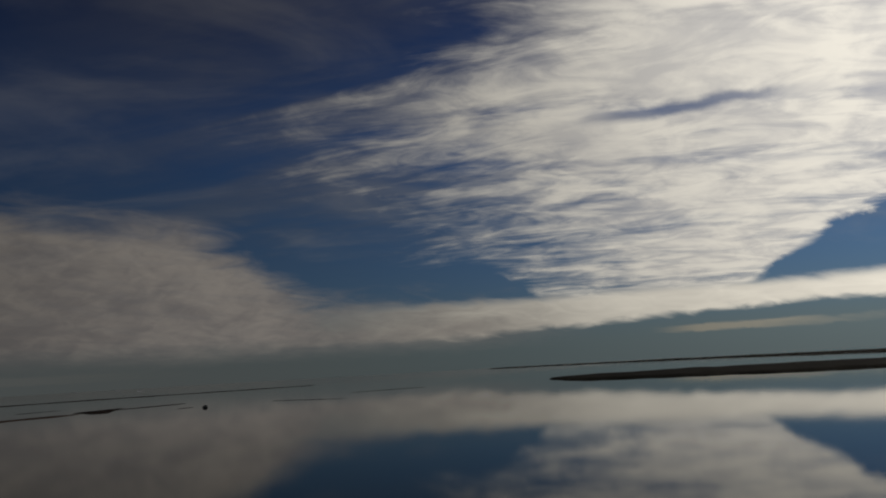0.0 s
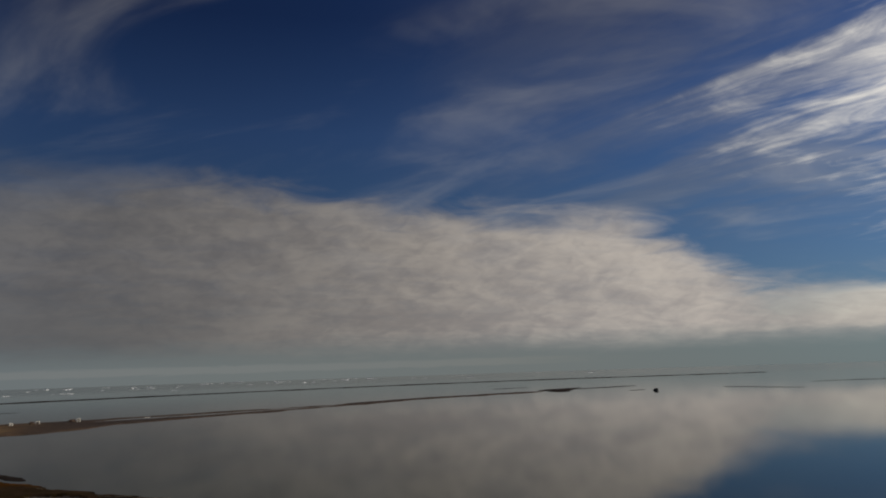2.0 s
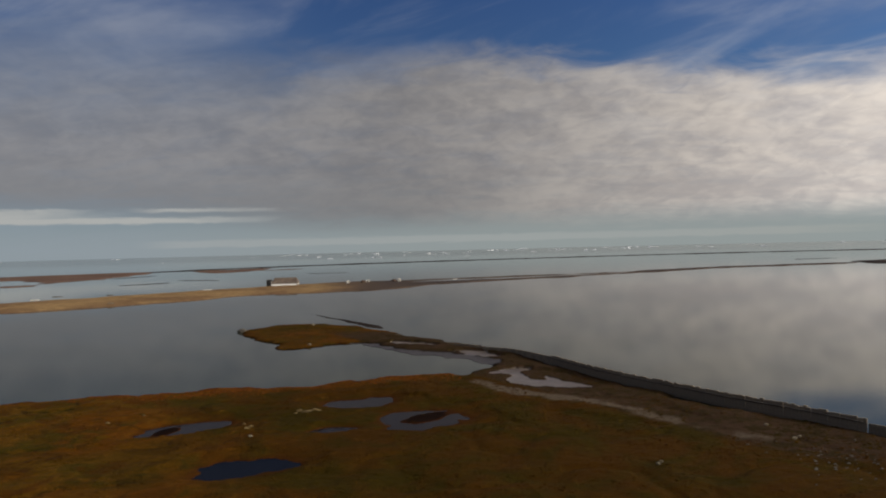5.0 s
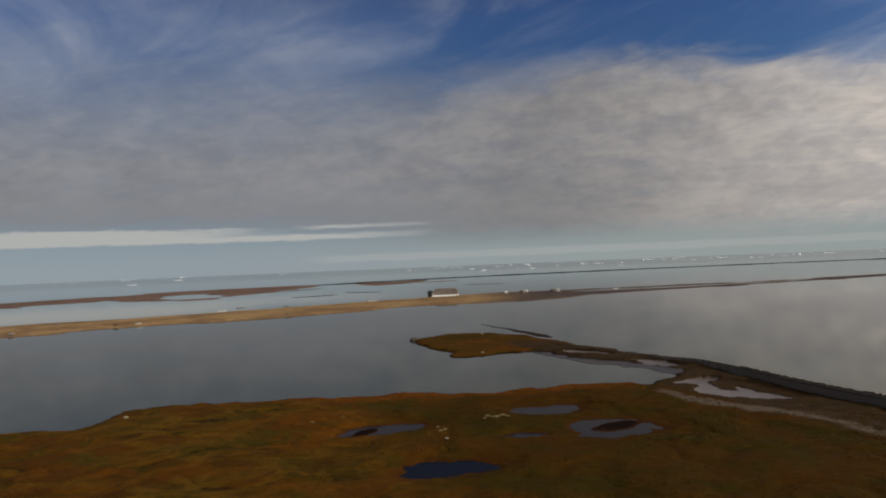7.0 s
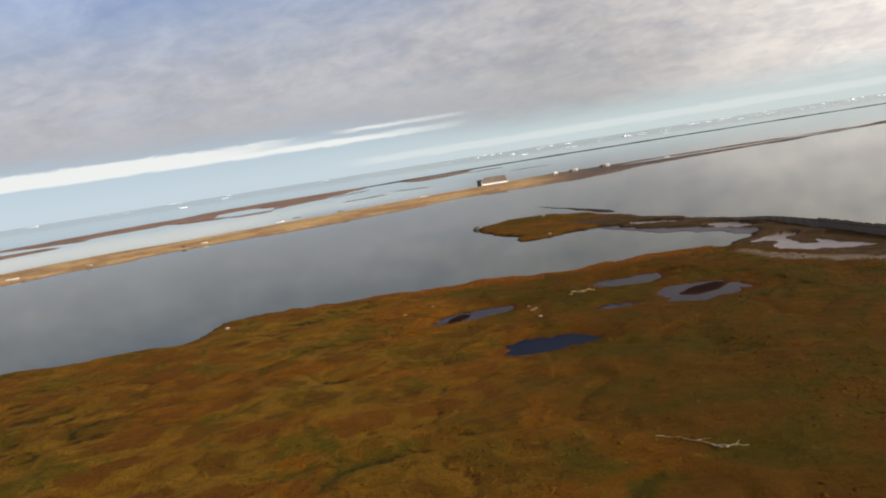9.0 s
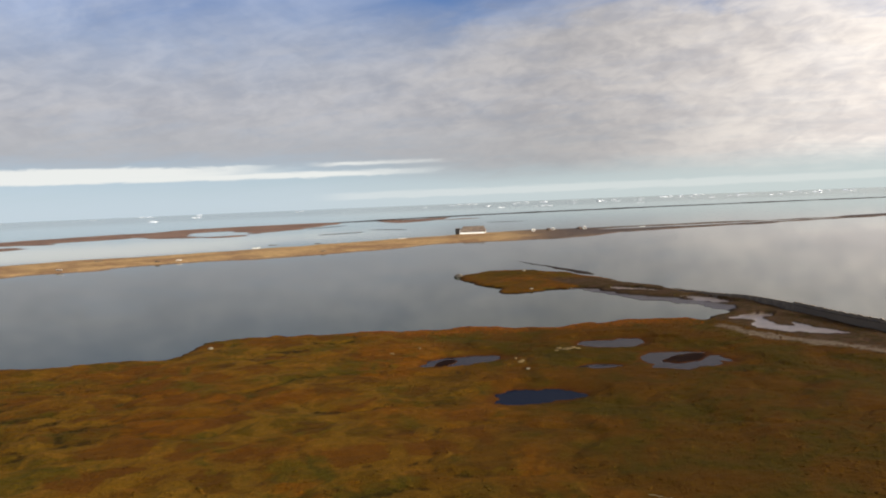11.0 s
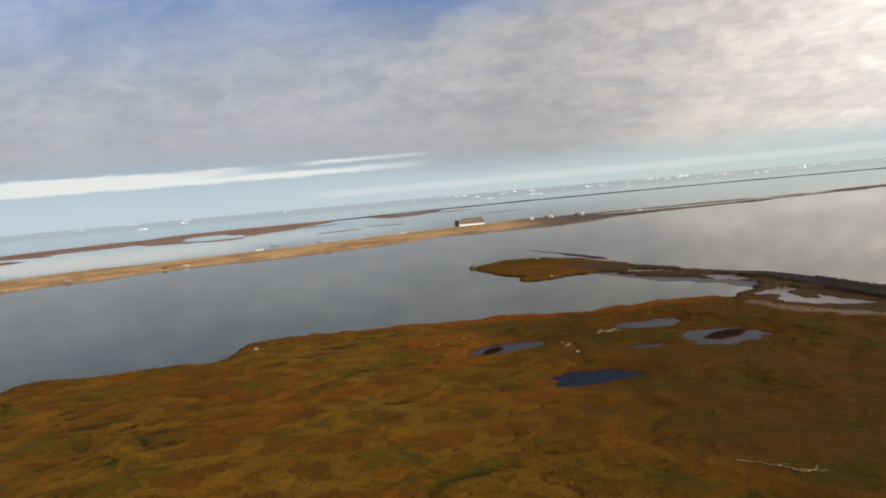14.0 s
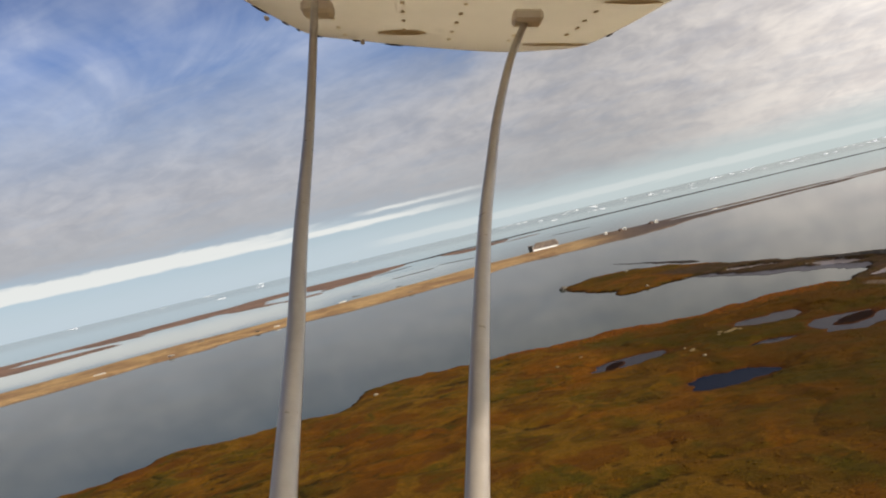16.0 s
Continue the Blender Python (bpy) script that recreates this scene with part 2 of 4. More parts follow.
def tundra_material():
    m, k, bsdf = material("tundra")
    geo = k.node("ShaderNodeNewGeometry")
    place = geo.outputs["Position"]
    shore = k.node("ShaderNodeAttribute", attribute_name="inland").outputs["Fac"]     # metres from the water's edge
    sand = k.node("ShaderNodeAttribute", attribute_name="sand").outputs["Fac"]
    sedge = k.node("ShaderNodeAttribute", attribute_name="sedge").outputs["Fac"]
    trough = k.node("ShaderNodeAttribute", attribute_name="trough").outputs["Fac"]
    patch = k.noise(place, 0.045, 4, 0.6, 0.5)
    moss = k.noise(k.mapped(place, (1, 1, 1), 0, (40, 7, 0)), 0.10, 4, 0.65, 0.6)
    spots = k.noise(place, 0.5, 5, 0.65, 0.3)
    grain = k.noise(place, 3.5, 6, 0.7)
    col = k.mix(k.smooth(patch, 0.36, 0.62), (0.098, 0.034, 0.0045), (0.054, 0.031, 0.0038))
    mottle = k.noise(k.mapped(place, (1, 1, 1), 0, (7, 91, 0)), 0.16, 5, 0.64, 1.0)
    col = k.mix(k.smooth(mottle, 0.50, 0.62, 0.0, 0.8), col, (0.040, 0.017, 0.004))
    col = k.mix(k.smooth(mottle, 0.46, 0.36, 0.0, 0.7), col, (0.118, 0.050, 0.009))
    col = k.mix(k.smooth(spots, 0.48, 0.70, 0.0, 0.6), col, (0.110, 0.049, 0.011))
    # frost polygons: flat rusty middles, pale rims, wet green troughs that break off here and there
    warp = k.node("ShaderNodeVectorMath", operation="MULTIPLY_ADD")
    k.join(k.noise(place, 0.11, 4, 0.6, colour=True), warp.inputs[0])
    warp.inputs[1].default_value = (9, 9, 0)
    k.join(place, warp.inputs[2])
    cells = k.node("ShaderNodeTexVoronoi", feature="DISTANCE_TO_EDGE", voronoi_dimensions="2D")
    k.join(warp.outputs[0], cells.inputs["Vector"])
    cells.inputs["Scale"].default_value = 0.125
    border = k.add(cells.outputs["Distance"], k.mul(k.sub(spots, 0.5), 0.10))
    kinds = k.node("ShaderNodeTexVoronoi", feature="F1", voronoi_dimensions="2D")
    k.join(warp.outputs[0], kinds.inputs["Vector"])
    kinds.inputs["Scale"].default_value = 0.125
    which = k.split(kinds.outputs["Color"])
    col = k.mix(k.mul(k.smooth(border, 0.12, 0.22), k.smooth(which[0], 0.35, 0.75, 0.0, 0.75)), col, (0.070, 0.025, 0.0055))
    col = k.mix(k.mul(k.smooth(border, 0.20, 0.12), k.smooth(patch, 0.40, 0.58, 0.0, 0.55)), col, (0.125, 0.060, 0.012))
    col = k.mix(k.mul(k.smooth(border, 0.10, 0.0), k.smooth(moss, 0.46, 0.64, 0.0, 0.75)), col, (0.025, 0.0195, 0.004))
    col = k.mix(k.smooth(k.add(moss, k.mul(k.sub(spots, 0.5), 0.35)), 0.53, 0.66, 0.0, 0.68), col, (0.046, 0.0345, 0.005))
    col = k.mix(k.mul(trough, k.smooth(k.add(moss, k.mul(k.sub(spots, 0.5), 0.5)), 0.42, 0.62, 0.0, 0.75)), col, (0.031, 0.0245, 0.005))
    col = k.mix(k.mul(k.smooth(trough, 0.65, 0.95), k.smooth(k.add(spots, k.mul(k.sub(patch, 0.5), 0.5)), 0.48, 0.62, 0.0, 0.85)), col, (0.017, 0.009, 0.003))
    # darker, more olive tones towards the east
    olive_east = k.node("ShaderNodeAttribute", attribute_name="olive_east").outputs["Fac"]
    col = k.mix(k.smooth(k.add(olive_east, k.mul(k.sub(patch, 0.5), 1.2)), 0.2, 0.9, 0.0, 0.88), col, k.mix(k.smooth(moss, 0.42, 0.60), k.mix(spots, (0.036, 0.0145, 0.0024), (0.055, 0.0235, 0.004)), k.mix(spots, (0.025, 0.0165, 0.0024), (0.039, 0.024, 0.0034))))
    col = k.mix(k.smooth(k.add(spots, k.mul(grain, 0.35)), 0.80, 0.92, 0.0, 0.30), col, (0.16, 0.085, 0.025))
    rim = k.smooth(k.add(shore, k.mul(k.sub(spots, 0.5), 12.0)), 1.0, 9.0, 1.0, 0.0)
    col = k.mix(k.mul(k.mul(rim, 0.9), sedge), col, k.mix(grain, (0.14, 0.040, 0.006), (0.20, 0.064, 0.008)))
    peat = k.node("ShaderNodeAttribute", attribute_name="peat").outputs["Fac"]
    col = k.mix(k.smooth(peat, 0.35, 0.55), col, (0.009, 0.0035, 0.0035))
    brink = k.node("ShaderNodeAttribute", attribute_name="brink").outputs["Fac"]       # wet red moss round the ponds
    col = k.mix(k.mul(k.smooth(k.add(brink, k.mul(k.sub(spots, 0.5), 0.8)), 0.2, 0.9), 0.75), col, (0.050, 0.016, 0.005))
    mud = k.node("ShaderNodeAttribute", attribute_name="mud").outputs["Fac"]
    col = k.mix(k.smooth(k.add(mud, k.mul(k.sub(spots, 0.5), 0.7)), 0.35, 0.6), col, k.mix(k.smooth(spots, 0.4, 0.6), (0.050, 0.028, 0.030), (0.030, 0.019, 0.011)))
    silt = k.smooth(k.node("ShaderNodeAttribute", attribute_name="silt").outputs["Fac"], 0.1, 0.5)
    plain_col = k.node("ShaderNodeVectorMath", operation="MULTIPLY")
    k.join(col, plain_col.inputs[0])
    plain_col.inputs[1].default_value = (0.83, 0.84, 0.44)
    turf = k.noise(k.mapped(place, (1, 1, 1), 0, (13, 5, 0)), 1.3, 5, 0.68, 0.5)
    col = k.scaled(plain_col.outputs[0], k.smooth(turf, 0.34, 0.66, 0.90, 1.09))
    beach = k.mix(grain, (0.060, 0.043, 0.028), (0.105, 0.080, 0.056))
    col = k.mix(k.smooth(k.add(sand, k.mul(k.sub(spots, 0.5), 0.8)), 0.35, 0.65), col, beach)
    wet = k.smooth(k.add(shore, k.mul(k.sub(spots, 0.5), 2.5)), 0.1, 1.8, 0.30, 1.0)
    col = k.scaled(col, k.mul(wet, k.smooth(grain, 0.3, 0.7, 0.8, 1.16)))
    col = k.mix(silt, col, k.mix(k.smooth(spots, 0.35, 0.65), (0.085, 0.064, 0.048), (0.145, 0.114, 0.088)))
    shelf = k.smooth(k.node("ShaderNodeAttribute", attribute_name="shelf").outputs["Fac"], 0.3, 0.7)      # wet grey mud beside the spit
    col = k.mix(shelf, col, k.mix(k.smooth(spots, 0.35, 0.65), (0.034, 0.028, 0.024), (0.066, 0.056, 0.048)))
    silt = k.math("MAXIMUM", silt, k.mul(shelf, 0.65))
    k.join(col, bsdf.inputs["Base Color"])
    k.join(k.smooth(silt, 0.0, 1.0, 0.92, 0.32), bsdf.inputs["Roughness"])
    k.join(k.smooth(silt, 0.0, 1.0, 0.03, 0.45), bsdf.inputs["Specular IOR Level"])
    bumped(k, bsdf, k.mul(k.add(k.mul(spots, 0.6), k.mul(grain, 0.4)), k.smooth(silt, 0.0, 1.0, 1.0, 0.04)), 1.0, 0.35)
    return m


TUNDRA = tundra_material()


def earth_material(name, dry, dark, rim_col, scale, peat_from=None):
    m, k, bsdf = material(name)
    place = k.node("ShaderNodeNewGeometry").outputs["Position"]
    shore = k.node("ShaderNodeAttribute", attribute_name="inland").outputs["Fac"]
    a = k.noise(place, scale, 5, 0.6, 0.4)
    b = k.noise(place, scale * 9, 5, 0.7)
    col = k.mix(k.smooth(a, 0.38, 0.62), dry, dark)
    if peat_from:
        east = k.smooth(k.add(k.split(place)[0], k.mul(a, 60.0)), peat_from, peat_from + 90)
        col = k.mix(east, col, (0.060, 0.046, 0.040))
    col = k.mix(k.smooth(k.add(shore, k.mul(a, 6.0)), 3.5, 6.0, 0.8, 0.0), col, rim_col)
    col = k.scaled(col, k.smooth(b, 0.3, 0.7, 0.75, 1.2))
    k.join(col, bsdf.inputs["Base Color"])
    bsdf.inputs["Roughness"].default_value = 0.95
    bsdf.inputs["Specular IOR Level"].default_value = 0.03
    bumped(k, bsdf, b, 0.8, 0.3)
    return m


GRASSY_BAR = earth_material("grassy_gravel", (0.27, 0.172, 0.078), (0.165, 0.098, 0.050), (0.12, 0.075, 0.05), 0.03, 50)
FAR_PEAT = earth_material("far_peat", (0.030, 0.021, 0.017), (0.022, 0.017, 0.014), (0.02, 0.015, 0.012), 0.02)
# brown peat, paler and less red: the distance haze is in the colour
HAZED_PEAT = earth_material("peat", (0.15, 0.094, 0.068), (0.105, 0.066, 0.050), (0.075, 0.054, 0.043), 0.02)
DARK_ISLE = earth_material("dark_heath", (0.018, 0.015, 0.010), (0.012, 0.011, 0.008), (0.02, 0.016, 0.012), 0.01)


# ---- land ----
def lattice(x, y, seed):
    h = (np.floor(x).astype(np.int64) * 374761393 + np.floor(y).astype(np.int64) * 668265263 + seed * 1442695041) & 0x7FFFFFFF
    h = ((h ^ (h >> 13)) * 1274126177) & 0x7FFFFFFF
    return ((h ^ (h >> 16)) & 0xFFFF) / 65535.0


def value_noise(x, y, seed):
    fx, fy = x - np.floor(x), y - np.floor(y)
    fx, fy = fx * fx * (3 - 2 * fx), fy * fy * (3 - 2 * fy)
    a, b = lattice(x, y, seed), lattice(x + 1, y, seed)
    c, d = lattice(x, y + 1, seed), lattice(x + 1, y + 1, seed)
    return (a + (b - a) * fx) * (1 - fy) + (c + (d - c) * fx) * fy


def fbm(x, y, size, octaves=4, seed=1):
    total, amp = 0, 0.5
    for i in range(octaves):
        total = total + amp * (value_noise(x / size + 17.3 * i, y / size - 9.1 * i, seed + i) - 0.5)
        size, amp = size / 2.03, amp / 2
    return total * 2


def rounded(points, steps=6, closed=True):
    """A smooth line through a few corners (Catmull-Rom)."""
    p = np.array(points, float)
    n = len(p)
    out = []
    for i in range(n if closed else n - 1):
        q = [p[(i + j) % n] if closed else p[min(max(i + j, 0), n - 1)] for j in (-1, 0, 1, 2)]
        for s in range(steps):
            t = s / steps
            out.append(0.5 * (2 * q[1] + (q[2] - q[0]) * t + (2 * q[0] - 5 * q[1] + 4 * q[2] - q[3]) * t * t
                              + (3 * q[1] - q[0] - 3 * q[2] + q[3]) * t ** 3))
    if not closed:
        out.append(p[-1])
    return np.array(out)


def inland(px, py, outline):
    """Metres to the outline, positive inside it."""
    best = np.full(px.shape, 1e12)
    inside = np.zeros(px.shape, bool)
    for (ax, ay), (bx, by) in zip(outline, np.roll(outline, -1, 0)):
        dx, dy = bx - ax, by - ay
        t = np.clip(((px - ax) * dx + (py - ay) * dy) / (dx * dx + dy * dy + 1e-9), 0, 1)
        best = np.minimum(best, (px - ax - t * dx) ** 2 + (py - ay - t * dy) ** 2)
        cross = (ay > py) != (by > py)
        inside ^= cross & (px < (bx - ax) * (py - ay) / (by - ay + 1e-12) + ax)
    d = np.sqrt(best)
    return np.where(inside, d, -d)


def sheet(name, xs, ys, z, mat, keep=None, values=()):
    """A grid as one mesh; keep drops the quads that lie wholly outside it."""
    X, Y = np.meshgrid(xs, ys)
    nx, ny = len(xs), len(ys)
    idx = np.arange(nx * ny).reshape(ny, nx)
    quads = np.stack([idx[:-1, :-1], idx[:-1, 1:], idx[1:, 1:], idx[1:, :-1]], -1).reshape(-1, 4)
    if keep is not None:
        kf = keep.ravel()
        quads = quads[kf[quads].any(1)]
    used = np.unique(quads)
    new_id = np.full(nx * ny, -1)
    new_id[used] = np.arange(len(used))
    co = np.stack([X.ravel(), Y.ravel(), z.ravel()], -1)[used]
    me = bpy.data.meshes.new(name)
    me.from_pydata(co.tolist(), [], new_id[quads].tolist())
    for key, v in values:
        at = me.attributes.new(key, "FLOAT", "POINT")
        at.data.foreach_set("value", np.ascontiguousarray(v.ravel()[used], dtype=np.float32))
    me.polygons.foreach_set("use_smooth", np.ones(len(me.polygons), bool))
    me.materials.append(mat)
    return new(name, me)


def steps(*runs):
    """Grid lines from runs of (start, end, step)."""
    return np.unique(np.concatenate([np.arange(a, b, s) for a, b, s in runs] + [[runs[-1][1]]]))


# the sea bed, one sheet to the horizon, and the water over it
def disc(name, radius, z, mat, rings):
    bm = bmesh.new()
    n = 96
    last = [bm.verts.new((0, 0, z))]
    for r in rings + [radius]:
        ring = [bm.verts.new((r * math.cos(2 * math.pi * i / n), r * math.sin(2 * math.pi * i / n), z)) for i in range(n)]
        for i in range(n):
            j = (i + 1) % n
            bm.faces.new((last[0], ring[i], ring[j]) if len(last) == 1 else (last[i], ring[i], ring[j], last[j]))
        last = ring
    me = bpy.data.meshes.new(name)
    bm.to_mesh(me)
    bm.free()
    me.materials.append(mat)
    return new(name, me)


SEABED = earth_material("sea_bed", (0.05, 0.045, 0.035), (0.035, 0.03, 0.025), (0.05, 0.045, 0.035), 0.02)
tagged(disc("ground", 4900, -6.0, SEABED, [200, 800, 2000]), "dark silty sea bed under the water", "ground", kind="structure")
tagged(disc("water", 4900, 0.0, WATER, [200, 800, 2000]), "calm grey-blue water mirroring the cloudy sky", "water", kind="structure")

MAIN = rounded([(-420, 20), (-200, 88), (-89, 117), (-76, 129), (-53, 132), (-45, 135), (-44, 145), (-40, 151), (-18, 154),
                (13, 153), (34, 152), (54, 156), (58.5, 153.5), (62.5, 156.3), (65.5, 161), (68.8, 166.5), (67.2, 175.5), (60.3, 187.5), (53.3, 198), (47.4, 209.5), (41, 215),
                (31, 209.5), (24.6, 209), (22.5, 217), (18, 227), (12, 258), (18, 267), (28, 273), (40, 271), (49, 255), (57, 235), (65, 215),
                (72, 198), (79, 178), (81, 155), (85.5, 132), (91, 113), (97, 97), (100, 87), (103, 72), (106, 60), (114, 20), (150, -60), (150, -300), (-420, -300)], 5)
# ponds: middle, half length, half width, turn
PONDS = [(35.7, 132.8, 5.4, 4.2, 0.1), (43.2, 118, 7.4, 6.2, -0.5), (17.2, 99.2, 5.5, 3.7, 0.0), (7.6, 122.6, 6.3, 3.2, 0.35), (29.4, 115, 3.3, 1.7, 0.1)]
# wet silt flats behind the sea wall: two narrow strips along the spit and one ragged sheet
STRIPS = [rounded([(52.5, 212), (58.5, 210), (63.8, 199.5), (60.8, 197.5), (55.5, 203.5)], 4), rounded([(65.5, 188), (70.5, 187), (74.6, 174.5), (71.2, 173.8), (67.6, 180.5)], 4)]
POOL = rounded([(63.8, 153), (69.4, 157), (74.1, 156), (75.6, 154.2), (70.8, 151.5), (70.6, 146.5), (72.3, 142.5), (75, 146.4), (76.5, 140.2), (77.6, 135.6), (78.2, 131.4),
                (73, 132), (68.2, 134.6), (64.9, 138.5), (64.5, 144.2), (67.3, 150)], 4)
SHELF = rounded([(40.5, 215.5), (46, 211.5), (52, 201.5), (59, 190.5), (65.5, 180), (70, 170.5), (68, 164), (64.5, 172), (57.5, 184), (50.5, 195.5), (44.5, 207)], 4)
# dark peat beds that lie bare in two ponds
PEAT = [(44.2, 118.6, 5.2, 2.5, 0.6), (5.6, 122.0, 1.6, 3.0, -0.5)]


def oval(X, Y, px, py, a, b, turn):
    c, s = math.cos(turn), math.sin(turn)
    u, v = (X - px) * c + (Y - py) * s, -(X - px) * s + (Y - py) * c
    return 1 - np.sqrt((u / a) ** 2 + (v / b) ** 2)


def peat_bed(X, Y):
    return np.maximum.reduce([oval(X, Y, *bed) + 0.25 * fbm(X, Y, 2.5, 3, 87) for bed in PEAT])


def mud_shelf(X, Y):
    wx, wy = X + 4 * fbm(X, Y, 13, 4, 3) + 1.8 * fbm(X, Y, 3.2, 3, 43), Y + 4 * fbm(X, Y, 13, 4, 9) + 2.2 * fbm(X, Y, 3.2, 3, 49)
    return np.clip(0.5 + inland(wx, wy, SHELF), 0, 1)


def silt_flat(X, Y):
    """0 to 1 on the wet silt, from its ragged edge inwards."""
    wx, wy = X + 2.0 * fbm(X, Y, 4, 4, 33), Y + 2.0 * fbm(X, Y, 4, 4, 34)
    return np.clip(0.9 * np.maximum.reduce([inland(wx, wy, pool) for pool in [POOL] + STRIPS]), 0, 1)


def tundra_height(X, Y):
    wx, wy = X + 4 * fbm(X, Y, 13, 4, 3) + 1.8 * fbm(X, Y, 3.2, 3, 43), Y + 4 * fbm(X, Y, 13, 4, 9) + 2.2 * fbm(X, Y, 3.2, 3, 49)
    d = inland(wx, wy, MAIN)
    z = np.where(d > 0, 0.8 * (1 - np.exp(-d / 2.5)), np.maximum(d * 0.35, -3))
    ridge = np.abs(fbm(X + 3 * fbm(X, Y, 9, 3, 5), Y, 15, 3, 91))
    trough = np.exp(-(ridge / 0.075) ** 2) * np.clip(d / 6 - 0.5, 0, 1)
    bumps = 0.34 * fbm(X, Y, 7, 5, 51) + 0.12 * fbm(X, Y, 0.9, 3, 71) - 0.22 * trough
    z = z + bumps * np.clip(d / 3, 0, 1)
    deep = np.full(X.shape, -9.0)
    ragged = 0.48 * fbm(X, Y, 5, 4, 31) + 0.32 * fbm(X, Y, 1.8, 3, 37)
    for pond in PONDS:
        deep = np.maximum(deep, oval(X, Y, *pond) + ragged)
    bed = peat_bed(X, Y)
    flat = np.clip(8 * oval(X, Y, 72, 144, 17, 9, -0.98), 0, 1)
    silt = silt_flat(X, Y)
    z = z * (1 - flat) + flat * (0.22 - 0.16 * np.clip(silt, 0, 1) + 0.12 * fbm(X, Y, 3, 3, 77))
    z = np.where(silt > 0, np.minimum(z, 0.10 + 0.05 * fbm(X, Y, 3, 3, 78)), z)
    shelf = inland(wx, wy, SHELF)
    z = np.where(shelf > 0, np.maximum(np.minimum(z, 0.12), 0.03) + 0.03 * fbm(X, Y, 2.5, 3, 79), z)
    deep = np.minimum(deep, 0.1 - bed * 1.5)
    z = np.where(deep > -0.9, np.minimum(z, np.where(deep > 0, -0.05 - deep, 0.04 - deep * 0.7)), z)
    z = np.where(bed > 0, np.minimum(z, 0.10 + 0.1 * fbm(X, Y, 2, 3, 8)), z)
    return z, d, trough, deep


def east_tone(X, Y):
    """Where the ground turns darker and more olive, towards the east."""
    return np.clip((X + 16 + 0.05 * (Y - 60)) / 52, 0, 1) * np.clip((178 - Y) / 16, 0.55, 1)


def build_tundra():
    xs = steps((-420, -110, 6), (-110, 112, 0.5), (112, 150, 6))
    ys = steps((-300, 30, 10), (30, 280, 0.5))
    X, Y = np.meshgrid(xs, ys)
    z, d, trough, deep = tundra_height(X, Y)
    strand = rounded([(59.3, 142), (62.4, 134), (64.9, 128), (68.6, 121.5), (71.5, 116), (76, 103), (82, 90)], 4, closed=False)
    line = np.concatenate([strand, strand[::-1] + 0.01])
    sand = (0.42 + 0.8 * fbm(X, Y, 10, 4, 25)) * np.exp(-(inland(X + 5 * fbm(X, Y, 12, 4, 22), Y, line) / 3.2) ** 2) + 0.22 * np.clip(oval(X, Y, 88, 80, 14, 9, -0.9), 0, 1)
    wall_x = np.interp(Y, [60, 87, 100, 133, 150, 161, 180, 199, 217, 240], [104, 99.5, 95.5, 85, 80.5, 78, 78, 71, 64, 50])
    mud = np.clip(1.5 - np.abs(wall_x - X - 8) / 11, 0, 1) * np.clip((Y - 70) / 15, 0, 1) * np.clip((250 - Y) / 30, 0, 1)
    sedge = np.clip((X + 20) / 18, 0.12, 1) * np.clip(0.7 + 1.2 * fbm(X, Y, 22, 3, 15), 0.15, 1) * np.clip((172 - Y) / 14, 0.1, 1) * np.clip((58 - X) / 6, 0, 1)
    olive_east = east_tone(X, Y)
    ob = sheet("tundra", xs, ys, z, TUNDRA, d > -4, (("inland", d), ("sand", sand), ("trough", trough), ("sedge", sedge), ("olive_east", olive_east), ("mud", mud), ("silt", silt_flat(X, Y)), ("shelf", mud_shelf(X, Y)), ("brink", np.clip(1.15 + 2.6 * deep, 0, 1)), ("peat", np.clip(0.5 + 1.5 * peat_bed(X, Y), 0, 1))))
    tagged(ob, "rust and olive tundra moor with hummocks and ponds", "tundra", kind="structure")


build_tundra()


def build_pond(px, py, a, b, turn, mat, label, level):
    """Wind-ruffled dark water in a tundra pond."""
    bm = bmesh.new()
    c, q = math.cos(turn), math.sin(turn)
    ring = []
    for i in range(40):
        w = 2 * math.pi * i / 40
        u, v = 2.1 * a * math.cos(w), 2.1 * b * math.sin(w)
        ring.append(bm.verts.new((px + u * c - v * q, py + u * q + v * c, level)))
    bm.faces.new(ring)
    me = bpy.data.meshes.new("pond")
    bm.to_mesh(me)
    bm.free()
    me.materials.append(mat)
    tagged(new("pond", me), label, "pond", "tundra ponds", "structure")


for n in (2,):
    build_pond(*PONDS[n], POND_WATER, "dark blue tundra pond ruffled by wind", 0.012 + 0.005 * n)
for n in (0, 1, 3, 4):
    build_pond(*PONDS[n], POND_CALM, "shallow grey-blue tundra pond with peaty bottom", 0.012 + 0.005 * n)


